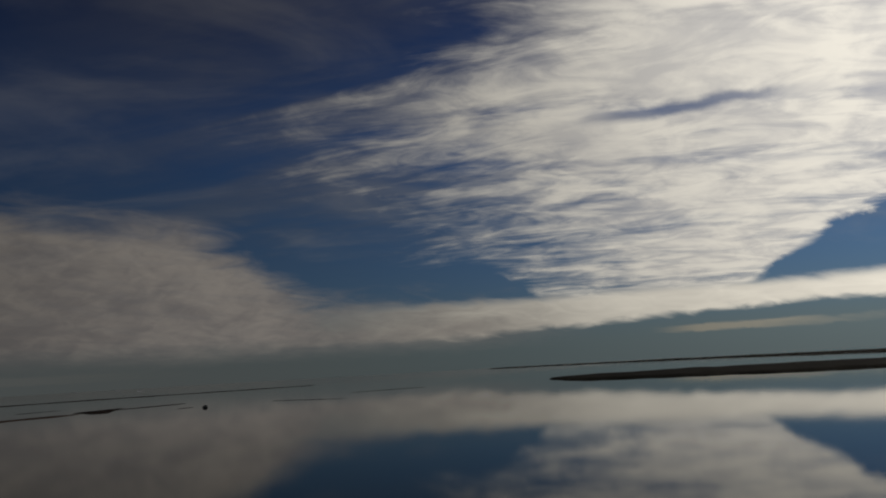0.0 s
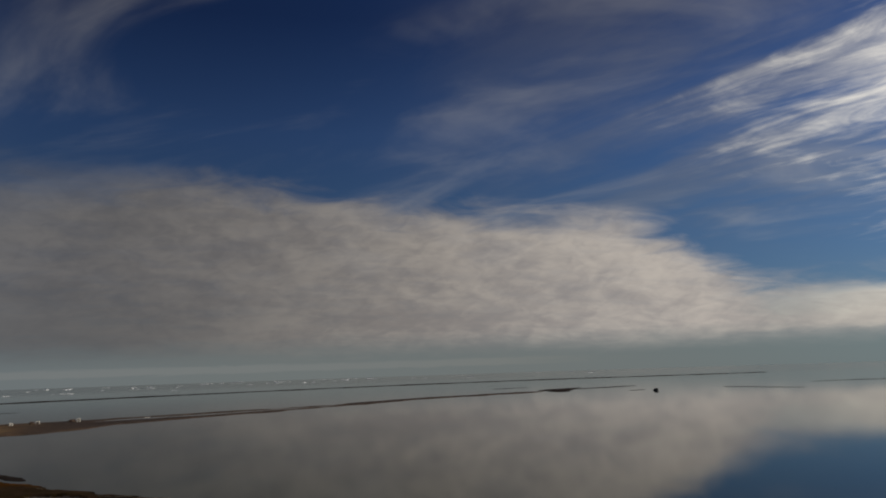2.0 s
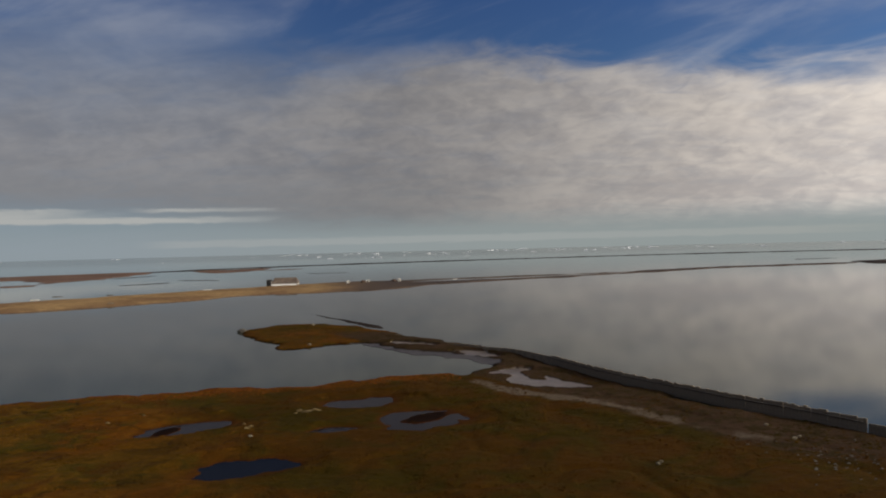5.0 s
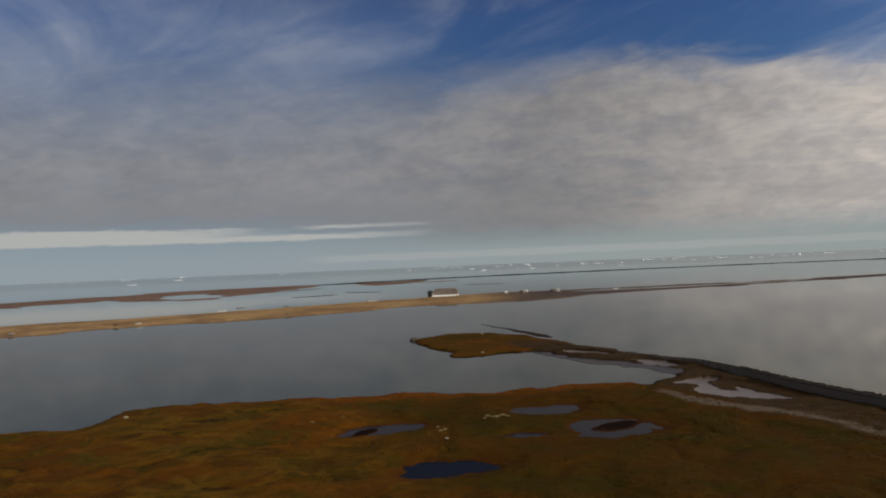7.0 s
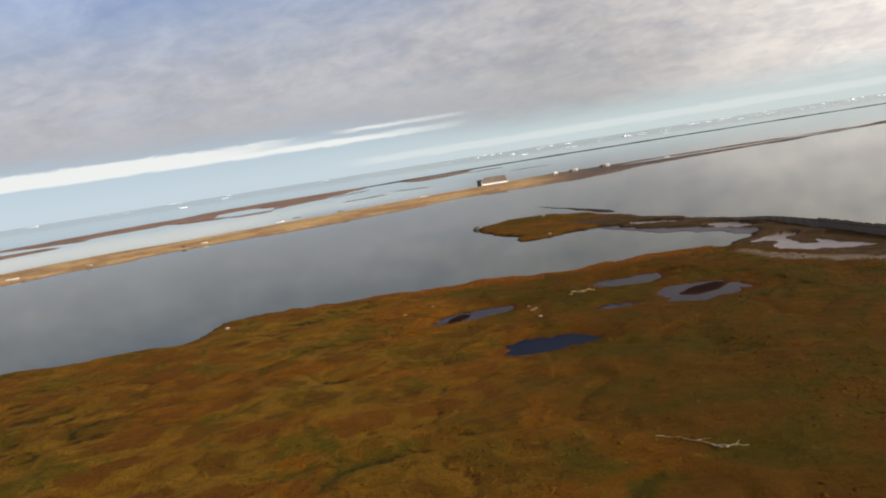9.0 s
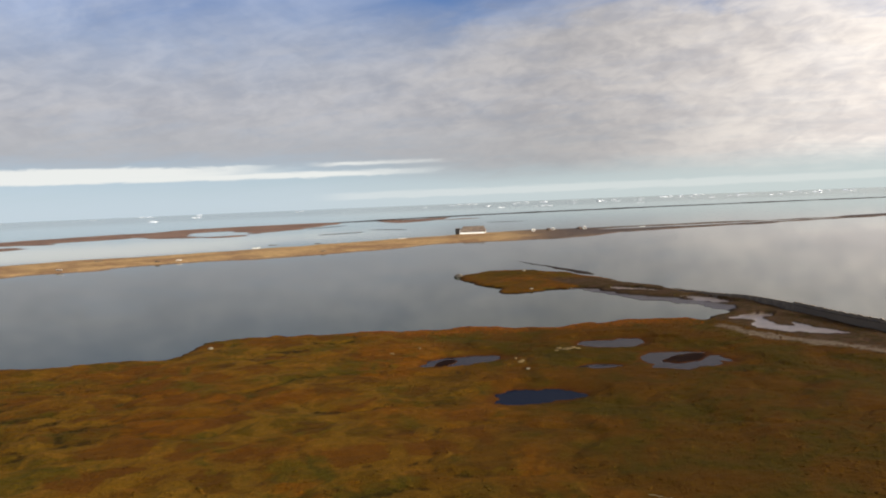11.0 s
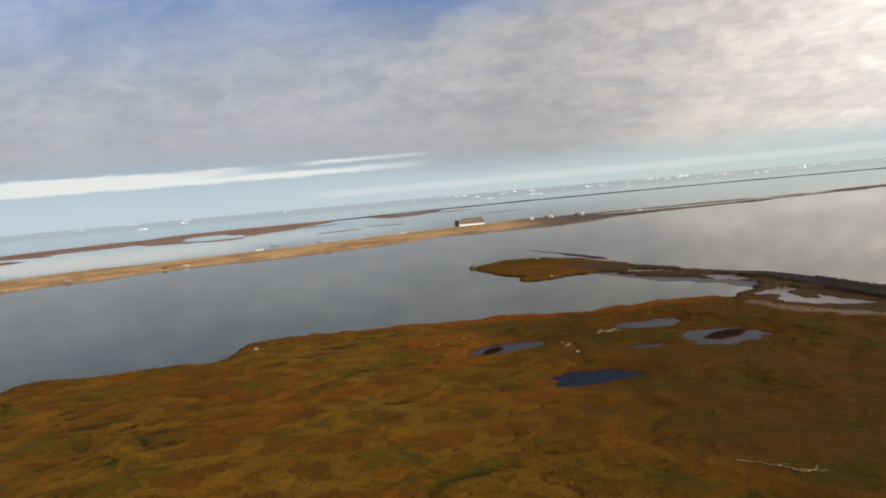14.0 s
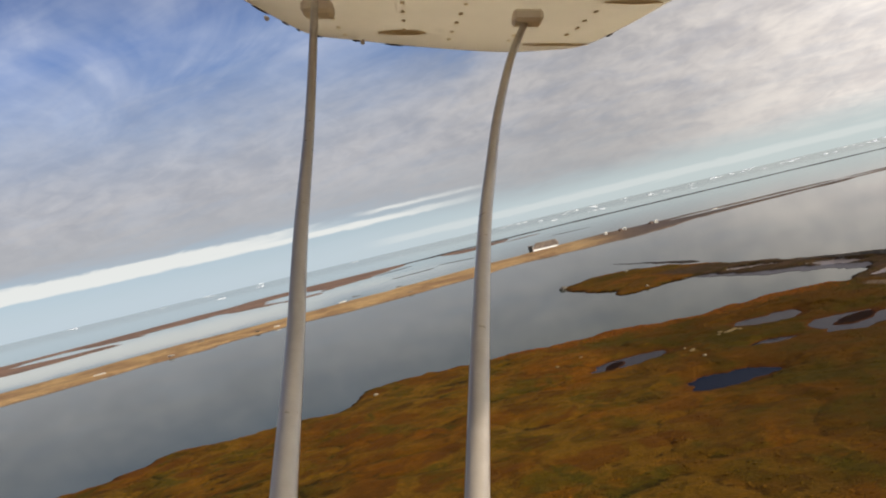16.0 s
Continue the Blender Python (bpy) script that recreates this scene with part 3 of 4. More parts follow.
def clump_material(name, tones):
    m, k, bsdf = material(name)
    pick = k.node("ShaderNodeNewGeometry").outputs["Random Per Island"]
    place = k.node("ShaderNodeNewGeometry").outputs["Position"]
    ramp = k.node("ShaderNodeValToRGB")
    ramp.color_ramp.interpolation = "CONSTANT"
    k.join(pick, ramp.inputs[0])
    stops = ramp.color_ramp.elements
    stops[0].position, stops[0].color = 0.0, (*tones[0], 1)
    stops[1].position, stops[1].color = 1.0 - 1.0 / len(tones), (*tones[-1], 1)
    for i, c in enumerate(tones[1:-1], 1):
        e = stops.new(i / len(tones))
        e.color = (*c, 1)
    k.join(k.scaled(ramp.outputs[0], k.smooth(k.noise(place, 5.0, 4, 0.7), 0.3, 0.7, 0.6, 1.3)), bsdf.inputs["Base Color"])
    bsdf.inputs["Roughness"].default_value = 0.95
    bsdf.inputs["Specular IOR Level"].default_value = 0.03
    return m


SEDGE = clump_material("red_sedge", ((0.095, 0.027, 0.004), (0.120, 0.038, 0.005), (0.078, 0.023, 0.004), (0.060, 0.022, 0.005)))


def clumps(name, xs, ys, zs, size, tall, mat, label, seed, values=()):
    """Many low uneven grass clumps as one mesh."""
    rng = np.random.default_rng(seed)
    n, sides = len(xs), 6
    w = np.arange(sides) * 2 * np.pi / sides
    verts = np.zeros((n, 2 * sides + 1, 3))
    turn = rng.uniform(0, 6.28, (n, 1))
    for level, (r, h) in enumerate(((1.0, -0.25), (0.72, 0.62))):
        rr = size[:, None] * r * rng.uniform(0.65, 1.35, (n, sides))
        block = verts[:, level * sides:(level + 1) * sides]
        block[..., 0] = xs[:, None] + rr * np.cos(w + turn)
        block[..., 1] = ys[:, None] + rr * np.sin(w + turn)
        block[..., 2] = zs[:, None] + size[:, None] * tall * h * rng.uniform(0.6, 1.3, (n, sides))
    verts[:, -1] = np.stack([xs + size * rng.uniform(-0.3, 0.3, n), ys + size * rng.uniform(-0.3, 0.3, n), zs + size * tall], -1)
    faces = []
    for b in range(0, n * (2 * sides + 1), 2 * sides + 1):
        for j in range(sides):
            q = (j + 1) % sides
            faces.append((b + j, b + q, b + sides + q, b + sides + j))
            faces.append((b + sides + j, b + sides + q, b + 2 * sides))
    me = bpy.data.meshes.new(name)
    me.from_pydata(verts.reshape(-1, 3).tolist(), [], faces)
    for key, v in values:
        at = me.attributes.new(key, "FLOAT", "POINT")
        at.data.foreach_set("value", np.repeat(v, 2 * sides + 1).astype(np.float32))
    me.polygons.foreach_set("use_smooth", np.ones(len(me.polygons), bool))
    me.materials.append(mat)
    tagged(new(name, me), label, "grass", kind="stuff")


def plant_tundra():
    rng = np.random.default_rng(12)
    x, y = rng.uniform(-110, 100, 60000), rng.uniform(42, 262, 60000)
    z, d, trough, deep = tundra_height(x[None], y[None])
    z, d, trough, deep = z[0], d[0], trough[0], deep[0]
    thick = fbm(x, y, 14, 3, 61) + 0.25 * trough + rng.uniform(-0.35, 0.35, len(x))
    ok = (d > 1.5) & (z > 0.12) & (deep < -0.25) & (thick > 0.02) & (y < 168 + 0 * x)
    size = rng.uniform(0.12, 0.34, len(x))
    clumps("tussock_grass", x[ok], y[ok], z[ok], size[ok], 0.19, TUNDRA, "low rusty and olive grass tussocks covering the tundra", 5,
           (("inland", d[ok]), ("olive_east", east_tone(x[ok], y[ok])), ("trough", trough[ok]), ("sedge", 0 * d[ok])))
    x, y = rng.uniform(-14, 57, 34000), rng.uniform(138, 175, 34000)
    z, d, trough, deep = tundra_height(x[None], y[None])
    ok = (d[0] > 0.7) & (d[0] < 9 * rng.random(len(x))) & (fbm(x, y, 20, 3, 15) > rng.uniform(-0.6, 0.5, len(x))) & (z[0] > 0.02) & (deep[0] < -0.1)
    size = rng.uniform(0.12, 0.32, len(x))
    clumps("shore_sedge", x[ok], y[ok], z[0][ok], size[ok], 0.22, SEDGE, "rust-red sedge fringe along the bay shore", 6)


plant_tundra()


def build_isle(name, outline, step, rough, height, edge, mat, label, holes=(), grain=25):
    xs = np.arange(outline[:, 0].min() - 3 * step - rough, outline[:, 0].max() + 3 * step + rough, step)
    ys = np.arange(outline[:, 1].min() - 3 * step - rough, outline[:, 1].max() + 3 * step + rough, step)
    X, Y = np.meshgrid(xs, ys)
    d = inland(X + rough * fbm(X, Y, grain, 4, 5), Y + rough * fbm(X, Y, grain, 4, 6), outline)
    for water in holes:
        d = np.minimum(d, -inland(X + 0.4 * rough * fbm(X, Y, 18, 3, 7), Y, water))
    z = np.where(d > 0, height * (1 - np.exp(-d / edge)) * (1 + 0.5 * fbm(X, Y, 40, 4, 12)), np.maximum(d * 0.3, -3))
    ob = sheet(name, xs, ys, z, mat, d > -2 * step, (("inland", d),))
    return tagged(ob, label, "island", kind="structure")


BAR = rounded([(-460, 90), (-320, 225), (-194, 335), (-161, 350), (-147, 374), (-110, 392), (-74, 397), (-22, 431), (11, 461), (60, 472), (92, 474),
               (127, 510), (157, 525), (195, 540), (242, 556), (367, 601), (443, 627), (600, 640), (540, 656), (395, 640), (321, 612),
               (257, 607), (215, 607), (177, 603), (146, 600), (110, 598), (60, 592), (14, 566), (-58, 520), (-92, 492), (-150, 461),
               (-217, 432), (-350, 320), (-520, 170)], 5)
CHANNEL = rounded([(118, 563), (150, 556), (177, 560), (215, 566), (275, 580), (335, 603), (275, 599), (215, 593), (177, 589), (148, 585)], 5)
build_isle("gravel_spit", BAR, 2.2, 10, 1.1, 8, GRASSY_BAR, "long low gravel spit with ochre grass, wet dark edges", [CHANNEL])
OUTER = rounded([(-560, 420), (-343, 600), (-330, 650), (-355, 780), (-307, 795), (-263, 749), (-199, 720), (-170, 780), (-146, 920),
                 (-130, 1080), (-173, 1115), (-300, 1090), (-400, 945), (-470, 850), (-620, 640)], 5)
HOLE = rounded([(-262, 790), (-280, 890), (-245, 895), (-205, 815), (-190, 760), (-220, 745)], 5)
CREEK = rounded([(-470, 735), (-408, 714), (-366, 697), (-338, 662), (-382, 664), (-404, 650), (-480, 668)], 5)
build_isle("outer_isle", OUTER, 6, 46, 0.9, 10, HAZED_PEAT, "low dark brown peat isle in the shallow sea", [HOLE, CREEK], 60)
ISLETS = [
    ((-85, 1105), (-40, 1125), (20, 1160), (6, 1040), (-48, 965)),
    ((627, 691), (600, 640), (581, 610), (600, 605), (660, 660), (715, 705), (690, 700)),
    ((640, 676), (668, 668), (720, 672), (765, 664), (752, 652), (700, 649), (655, 654)),
    ((649, 808), (703, 805), (703, 797), (655, 797)),
    ((900, 510), (985, 458), (985, 448), (905, 496)),
    ((735, 500), (716, 415), (708, 418), (725, 500)),
    ((628, 552), (655, 553), (653, 545), (630, 543)),
    ((-150, 870), (-119, 932), (-112, 927), (-140, 866)),
    ((-105, 680), (-69, 704), (-66, 696), (-100, 674)),
    ((-62, 758), (-28, 731), (-30, 722), (-62, 749)),
    ((8, 1030), (40, 1068), (62, 1062), (60, 1046), (20, 1022)),
    ((60, 846), (100, 838), (100, 831), (62, 838)),
    ((35, 318), (46, 287), (58, 252), (53, 253), (43, 285)),
]
for corners in ISLETS:
    build_isle("islet", rounded(corners, 5), 1.5 if corners[0][1] < 400 else 4, 4, 0.5, 6, HAZED_PEAT if corners[0][1] > 1000 else FAR_PEAT, "thin dark mud islet just above the water")
FAR_BAR = rounded([(-130, 1105), (98, 1255), (435, 1320), (789, 1330), (1153, 1240), (1390, 1080), (1560, 1010), (1565, 1025),
                   (1395, 1100), (1160, 1262), (789, 1350), (435, 1340), (98, 1276), (-140, 1120)], 5)
build_isle("far_spit", FAR_BAR, 5, 5, 1.0, 4, FAR_PEAT, "thin dark barrier spit far out in the sea", (), 60)
DARK = rounded([(1140, 300), (1050, 270), (978, 218), (967, 116), (941, -4), (955, -110), (900, -400), (1300, -450), (1350, 0), (1250, 220)], 5)
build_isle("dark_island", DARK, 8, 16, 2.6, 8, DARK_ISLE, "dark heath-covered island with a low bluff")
FAR_LAND = rounded([(3700, 1300), (3200, 400), (2300, -250), (2100, -600), (2500, -700), (2900, -250), (3500, 350), (3900, 1300)], 5)
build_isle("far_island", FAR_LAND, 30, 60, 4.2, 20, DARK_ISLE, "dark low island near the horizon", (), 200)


# ---- things ----
def part(name, bm, mat, parent=None, label=""):
    me = bpy.data.meshes.new(name)
    bm.to_mesh(me)
    bm.free()
    me.materials.append(mat)
    ob = new(name, me)
    ob.parent = parent
    return tagged(ob, label)


def empty(name, m, label, category, group=""):
    ob = new(name)
    ob.matrix_world = m
    return tagged(ob, label, category, group)


def box(bm, x0, x1, y0, y1, z0, z1, bevel=0.0):
    r = bmesh.ops.create_cube(bm, size=1.0)
    for v in r["verts"]:
        v.co = Vector(((x0 + x1) / 2 + v.co.x * (x1 - x0), (y0 + y1) / 2 + v.co.y * (y1 - y0), (z0 + z1) / 2 + v.co.z * (z1 - z0)))
    if bevel:
        edges = list({e for v in r["verts"] for e in v.link_edges})
        bmesh.ops.bevel(bm, geom=edges, offset=bevel, segments=1, affect="EDGES")
    return bm


def tube(bm, line, radii, sides=10, flat=1.0, across=None):
    """A tapered tube along a line; flat squeezes it into a streamlined section."""
    rings = []
    n = len(line)
    for i, p in enumerate(line):
        d = (line[min(i + 1, n - 1)] - line[max(i - 1, 0)]).normalized()
        a = (across or Vector((0, 0, 1))).cross(d)
        a = a.normalized() if a.length > 1e-4 else Vector((1, 0, 0))
        b = d.cross(a)
        rings.append([bm.verts.new(p + radii[i] * (a * math.cos(w) * flat + b * math.sin(w)))
                      for w in (2 * math.pi * j / sides for j in range(sides))])
    for r, q in zip(rings, rings[1:]):
        for j in range(sides):
            bm.faces.new((r[j], r[(j + 1) % sides], q[(j + 1) % sides], q[j]))
    bm.faces.new(rings[0][::-1])
    bm.faces.new(rings[-1])
    for f in bm.faces:
        f.smooth = True
    return bm


def lump(bm, size, seed, flat=1.0, sub=2, rough=0.35):
    """A broken, stone-like block."""
    r = bmesh.ops.create_icosphere(bm, subdivisions=sub, radius=1.0)
    for v in r["verts"]:
        c = v.co * (1 + rough * noise.noise(v.co * 1.7 + Vector((seed * 3.1, seed * 1.7, 0))) + 0.5 * rough * noise.noise(v.co * 4 + Vector((seed, 0, seed))))
        v.co = Vector((c.x * size[0], c.y * size[1], max(c.z, -0.4) * size[2] * flat))
    return bm


def plain(name, a, b, scale, rough=0.7, metal=0.0, bump=0.02):
    m, k, bsdf = material(name)
    place = k.node("ShaderNodeTexCoord").outputs["Object"]
    n1, n2 = k.noise(place, scale, 5, 0.65), k.noise(place, scale * 7, 4, 0.7)
    k.join(k.mix(k.smooth(k.add(k.mul(n1, 0.7), k.mul(n2, 0.3)), 0.36, 0.64), a, b), bsdf.inputs["Base Color"])
    k.join(k.smooth(n2, 0.3, 0.7, rough - 0.08, rough + 0.08), bsdf.inputs["Roughness"])
    bsdf.inputs["Metallic"].default_value = metal
    bumped(k, bsdf, n2, 0.5, bump)
    return m


TIMBER = plain("weathered_timber", (0.16, 0.118, 0.074), (0.27, 0.205, 0.135), 0.8, 0.9)
POST_WOOD = plain("post_wood", (0.075, 0.058, 0.042), (0.15, 0.12, 0.088), 1.0, 0.9)
WHITE_PAINT = plain("white_paint", (0.66, 0.64, 0.60), (0.80, 0.79, 0.76), 0.7, 0.6)
SHED_PAINT = plain("faded_white_paint", (0.36, 0.33, 0.28), (0.62, 0.59, 0.54), 1.2, 0.7)
STRAW = plain("dry_straw", (0.06, 0.036, 0.009), (0.17, 0.115, 0.038), 1.6, 0.95)
PALE_BOARD = plain("pale_boards", (0.36, 0.32, 0.27), (0.46, 0.42, 0.36), 0.7, 0.85)
RUST_ROOF = plain("rusty_roof", (0.075, 0.052, 0.038), (0.15, 0.108, 0.075), 0.3, 0.8)
BLACK_BOARD = plain("tarred_boards", (0.012, 0.011, 0.010), (0.025, 0.022, 0.02), 0.8, 0.8)
SNOW_ICE = plain("floe_ice", (0.72, 0.76, 0.80), (0.88, 0.89, 0.90), 0.05, 0.5)
STONE = plain("pale_stone", (0.10, 0.08, 0.045), (0.20, 0.16, 0.10), 1.0, 0.9)
RUBBLE = plain("rubble_stone", (0.045, 0.038, 0.03), (0.085, 0.072, 0.055), 1.0, 0.9)
DRIFT = plain("bleached_wood", (0.09, 0.07, 0.035), (0.30, 0.25, 0.14), 3.0, 0.85)
GREY_HULL = plain("dark_hull", (0.02, 0.02, 0.022), (0.04, 0.04, 0.042), 0.6, 0.6)


def ground_z(x, y):
    return float(tundra_height(np.array([[x]]), np.array([[y]]))[0][0, 0])


# ---- the timber sea wall on the lagoon shore ----
def build_wall():
    line = rounded([(97.7, 89.6), (94.8, 99.5), (90.5, 111), (84.4, 132.5), (81.4, 147), (80.3, 158)], 8, closed=False)
    seg = np.hypot(*np.diff(line, axis=0).T)
    run = np.concatenate([[0], np.cumsum(seg)])
    wall = empty("sea_wall", pose(0, 0, 0), "weathered grey timber sea wall with posts along the lagoon shore", "sea wall")
    board_w, s = 0.62, 0.0
    rng = random.Random(4)
    shapes = []
    for i in range(4):
        bm = box(bmesh.new(), -board_w * 0.498, board_w * 0.498, -0.09, 0.09, -1.5, 2.25 + 0.05 * i, 0.015)
        me = bpy.data.meshes.new("plank")
        bm.to_mesh(me)
        bm.free()
        me.materials.append(TIMBER)
        shapes.append(me)
    post_shapes = []
    for tall, r in ((2.35, 0.15), (2.5, 0.14), (2.4, 0.17), (2.6, 0.13)):
        bm = tube(bmesh.new(), [Vector((0, 0, -1.5)), Vector((0, 0, tall - 0.3)), Vector((0.02, 0, tall))], [r, r * 0.95, r * 0.85], 8)
        me = bpy.data.meshes.new("post")
        bm.to_mesh(me)
        bm.free()
        me.materials.append(POST_WOOD)
        post_shapes.append(me)
    n = 0
    while s < run[-1]:
        x, y = np.interp(s, run, line[:, 0]), np.interp(s, run, line[:, 1])
        x2, y2 = np.interp(s + 0.3, run, line[:, 0]), np.interp(s + 0.3, run, line[:, 1])
        turn = math.degrees(math.atan2(y2 - y, x2 - x)) if s + 0.3 < run[-1] else turn
        plank = new("plank", rng.choice(shapes))
        plank.matrix_world = pose(x, y, rng.uniform(-0.09, 0.06), rng.uniform(-2, 2), rng.uniform(-1.5, 1.5), turn)
        plank.parent = wall
        if n % 3 == 0 and rng.random() < 0.85:
            post = new("post", rng.choice(post_shapes))
            c, q = math.cos(radians(turn)), math.sin(radians(turn))
            post.matrix_world = pose(x - 0.24 * -q, y - 0.24 * c, rng.uniform(-0.5, -0.15), rng.uniform(-3, 3), rng.uniform(-3, 3), turn)
            post.parent = wall
        s += board_w
        n += 1
    # the waling beam and the lower stretch that goes on along the spit
    bm = bmesh.new()
    tube(bm, [Vector((px - 0.2, py - 0.06, 1.75)) for px, py in line], [0.13] * len(line), 4)
    part("waling_beam", bm, POST_WOOD, wall)
    low = rounded([(80.36, 157.7), (77.6, 172), (73.4, 183), (66.5, 199), (60, 217), (54, 234)], 6, closed=False)
    bm = bmesh.new()
    for (ax, ay), (bx, by) in zip(low, low[1:]):
        d = Vector((bx - ax, by - ay, 0))
        nrm = Vector((-d.y, d.x, 0)).normalized() * 0.07
        h = 0.55 + 1.4 * min(1.0, max(0.0, (ax - 66) / 14)) + 0.05 * math.sin(ax)
        a, b = Vector((ax, ay, 0)), Vector((bx, by, 0))
        ring = [bm.verts.new(p + o + Vector((0, 0, q))) for p in (a, b) for o in (-nrm, nrm) for q in (-1.2, h)]
        for f in ((0, 1, 5, 4), (2, 6, 7, 3), (1, 3, 7, 5), (0, 2, 3, 1), (4, 5, 7, 6), (0, 4, 6, 2)):
            bm.faces.new([ring[i] for i in f])
    part("low_boards", bm, TIMBER, wall, "lower, older stretch of grey boards")
    for i in range(48):
        t = i / 47
        plank = new("plank", shapes[i % 4])
        plank.matrix_world = pose(98.0 + 7.3 * t ** 1.1, 88.9 - 29.3 * t, -0.55 - 0.2 * t + rng.uniform(-0.1, 0.06), rng.uniform(-2, 2), 0, -80 + 10 * t)
        plank.parent = wall


build_wall()


# ---- the barn and sheds on the spit ----
def build_barn():
    barn = empty("barn", pose(17.5, 560, 1.6, 0, 0, -10), "long low barn with brown roof and white front wall", "barn")
    L, D, e, r = 22.0, 9.0, 1.7, 4.9
    bm = box(bmesh.new(), 3.4, L, 0, D, -1.5, e)
    part("wall", bm, PALE_BOARD, barn)
    bm = bmesh.new()
    v = [bm.verts.new(c) for c in ((3.6, -2.2, -0.6), (L - 0.2, -2.2, -0.6), (L - 0.2, -1.25, 0.5), (3.6, -1.25, 0.5), (3.6, -0.9, -0.6), (L - 0.2, -0.9, -0.6))]
    for f in ((0, 1, 2, 3), (0, 3, 4), (1, 5, 2), (3, 2, 5, 4), (0, 4, 5, 1)):
        bm.faces.new([v[i] for i in f])
    part("front_wall", bm, WHITE_PAINT, barn, "white painted sloping front boards")
    bm = bmesh.new()
    v = [bm.verts.new(c) for c in ((3.2, -1.3, e - 1.0), (L + 0.4, -1.3, e - 1.0), (L - 1.2, D / 2, r), (5.2, D / 2, r), (3.2, D + 0.6, e - 0.2), (L + 0.4, D + 0.6, e - 0.2))]
    for f in ((0, 1, 2, 3), (3, 2, 5, 4), (0, 3, 4), (1, 5, 2), (0, 4, 5, 1)):
        bm.faces.new([v[i] for i in f])
    part("roof", bm, RUST_ROOF, barn, "rusty brown hipped roof")
    bm = box(bmesh.new(), 3.0, 3.6, -0.3, D, -1.5, e + 0.5)
    part("end_wall", bm, PALE_BOARD, barn)
    shed = part("lean_to", box(bmesh.new(), 0, 3.0, -0.6, 6, -1.5, 3.5, 0.06), BLACK_BOARD, barn, "tall black tarred lean-to")
    part("lean_to_roof", box(bmesh.new(), -0.15, 3.15, -0.8, 6.2, 3.5, 3.7, 0.04), RUST_ROOF, shed)


build_barn()


def build_shed():
    shed = empty("shed", pose(76, 561, 0.9, 0, 0, 15), "small white painted shed on the gravel spit", "shed", "sheds on the spit")
    part("wall", box(bmesh.new(), -1.1, 1.1, -0.9, 0.9, -1.0, 1.3, 0.04), SHED_PAINT, shed)
    bm = bmesh.new()
    v = [bm.verts.new(c) for c in ((-1.25, -1.05, 1.25), (1.25, -1.05, 1.25), (1.25, 1.05, 1.25), (-1.25, 1.05, 1.25), (-1.25, 0, 1.8), (1.25, 0, 1.8))]
    for f in ((0, 1, 5, 4), (2, 3, 4, 5), (0, 4, 3), (1, 2, 5), (0, 3, 2, 1)):
        bm.faces.new([v[i] for i in f])
    part("roof", bm, SHED_PAINT, shed)
    part("door", box(bmesh.new(), -0.35, 0.35, -0.95, -0.903, -0.6, 1.1, 0.02), POST_WOOD, shed)
    return shed


white_shed = build_shed()
copy_thing(white_shed, pose(91.5, 565, 0.9, 0, 0, -20))
copy_thing(white_shed, pose(116, 568, 0.9, 0, 0, 5))
for sx, sy, size in ((88.0, 564.5, (1.9, 1.5, 1.6)), (111.8, 567.5, (2.6, 1.8, 1.5))):
    ob = part("turf_heap", lump(bmesh.new(), size, sx, 1.0), HAZED_PEAT)
    ob.matrix_world = pose(sx, sy, 1.1)
    tagged(ob, "dark brown turf heap beside a white shed", "heap", "turf heaps")


# ---- small boats and ice ----
def build_skiff(m, label, hull_mat, length):
    boat = empty("skiff", m, label, "boat")
    bm = bmesh.new()
    rows = []
    for i in range(9):
        t = i / 8
        w = 0.75 * length / 5 * math.sin(math.pi * min(0.5, 0.12 + t * 0.55)) * (1 - max(0, t - 0.6) ** 1.5 * 3.6)
        x, lift = (t - 0.5) * length, 0.25 * max(0, t - 0.6)
        rows.append([bm.verts.new(c) for c in ((x, -w, 0.75 + lift), (x, -w * 0.75, 0.15 + lift), (x, 0, lift), (x, w * 0.75, 0.15 + lift), (x, w, 0.75 + lift))])
    for a, b in zip(rows, rows[1:]):
        for j in range(4):
            bm.faces.new((a[j], b[j], b[j + 1], a[j + 1]))
    bm.faces.new(rows[0])
    bmesh.ops.solidify(bm, geom=bm.faces[:], thickness=0.06)
    part("hull", bm, hull_mat, boat)
    for i, t in enumerate((-0.22, 0.12)):
        part("thwart", box(bmesh.new(), t * length - 0.15, t * length + 0.15, -0.55, 0.55, 0.5, 0.56), DRIFT, boat)
    return boat


build_skiff(pose(-206, 342, 0.6, 0, 0, 20), "white open skiff drawn up on the spit", WHITE_PAINT, 5.5)
build_skiff(pose(-111, 474, 0.9, 0, 0, 40), "white open skiff lying on ochre grass", WHITE_PAINT, 5.5)
barge = empty("barge", pose(634, 519, 0.0, 0, 0, 60), "dark low work barge lying in shallow water", "boat")
part("hull", box(bmesh.new(), -4, 4, -1.5, 1.5, -0.5, 0.9, 0.25), GREY_HULL, barge)
part("deckhouse", box(bmesh.new(), -3.6, -1.2, -1.1, 1.1, 0.9, 2.3, 0.1), GREY_HULL, barge)
part("winch", box(bmesh.new(), 1.6, 3.4, -0.9, 0.9, 0.9, 2.0, 0.25), GREY_HULL, barge)

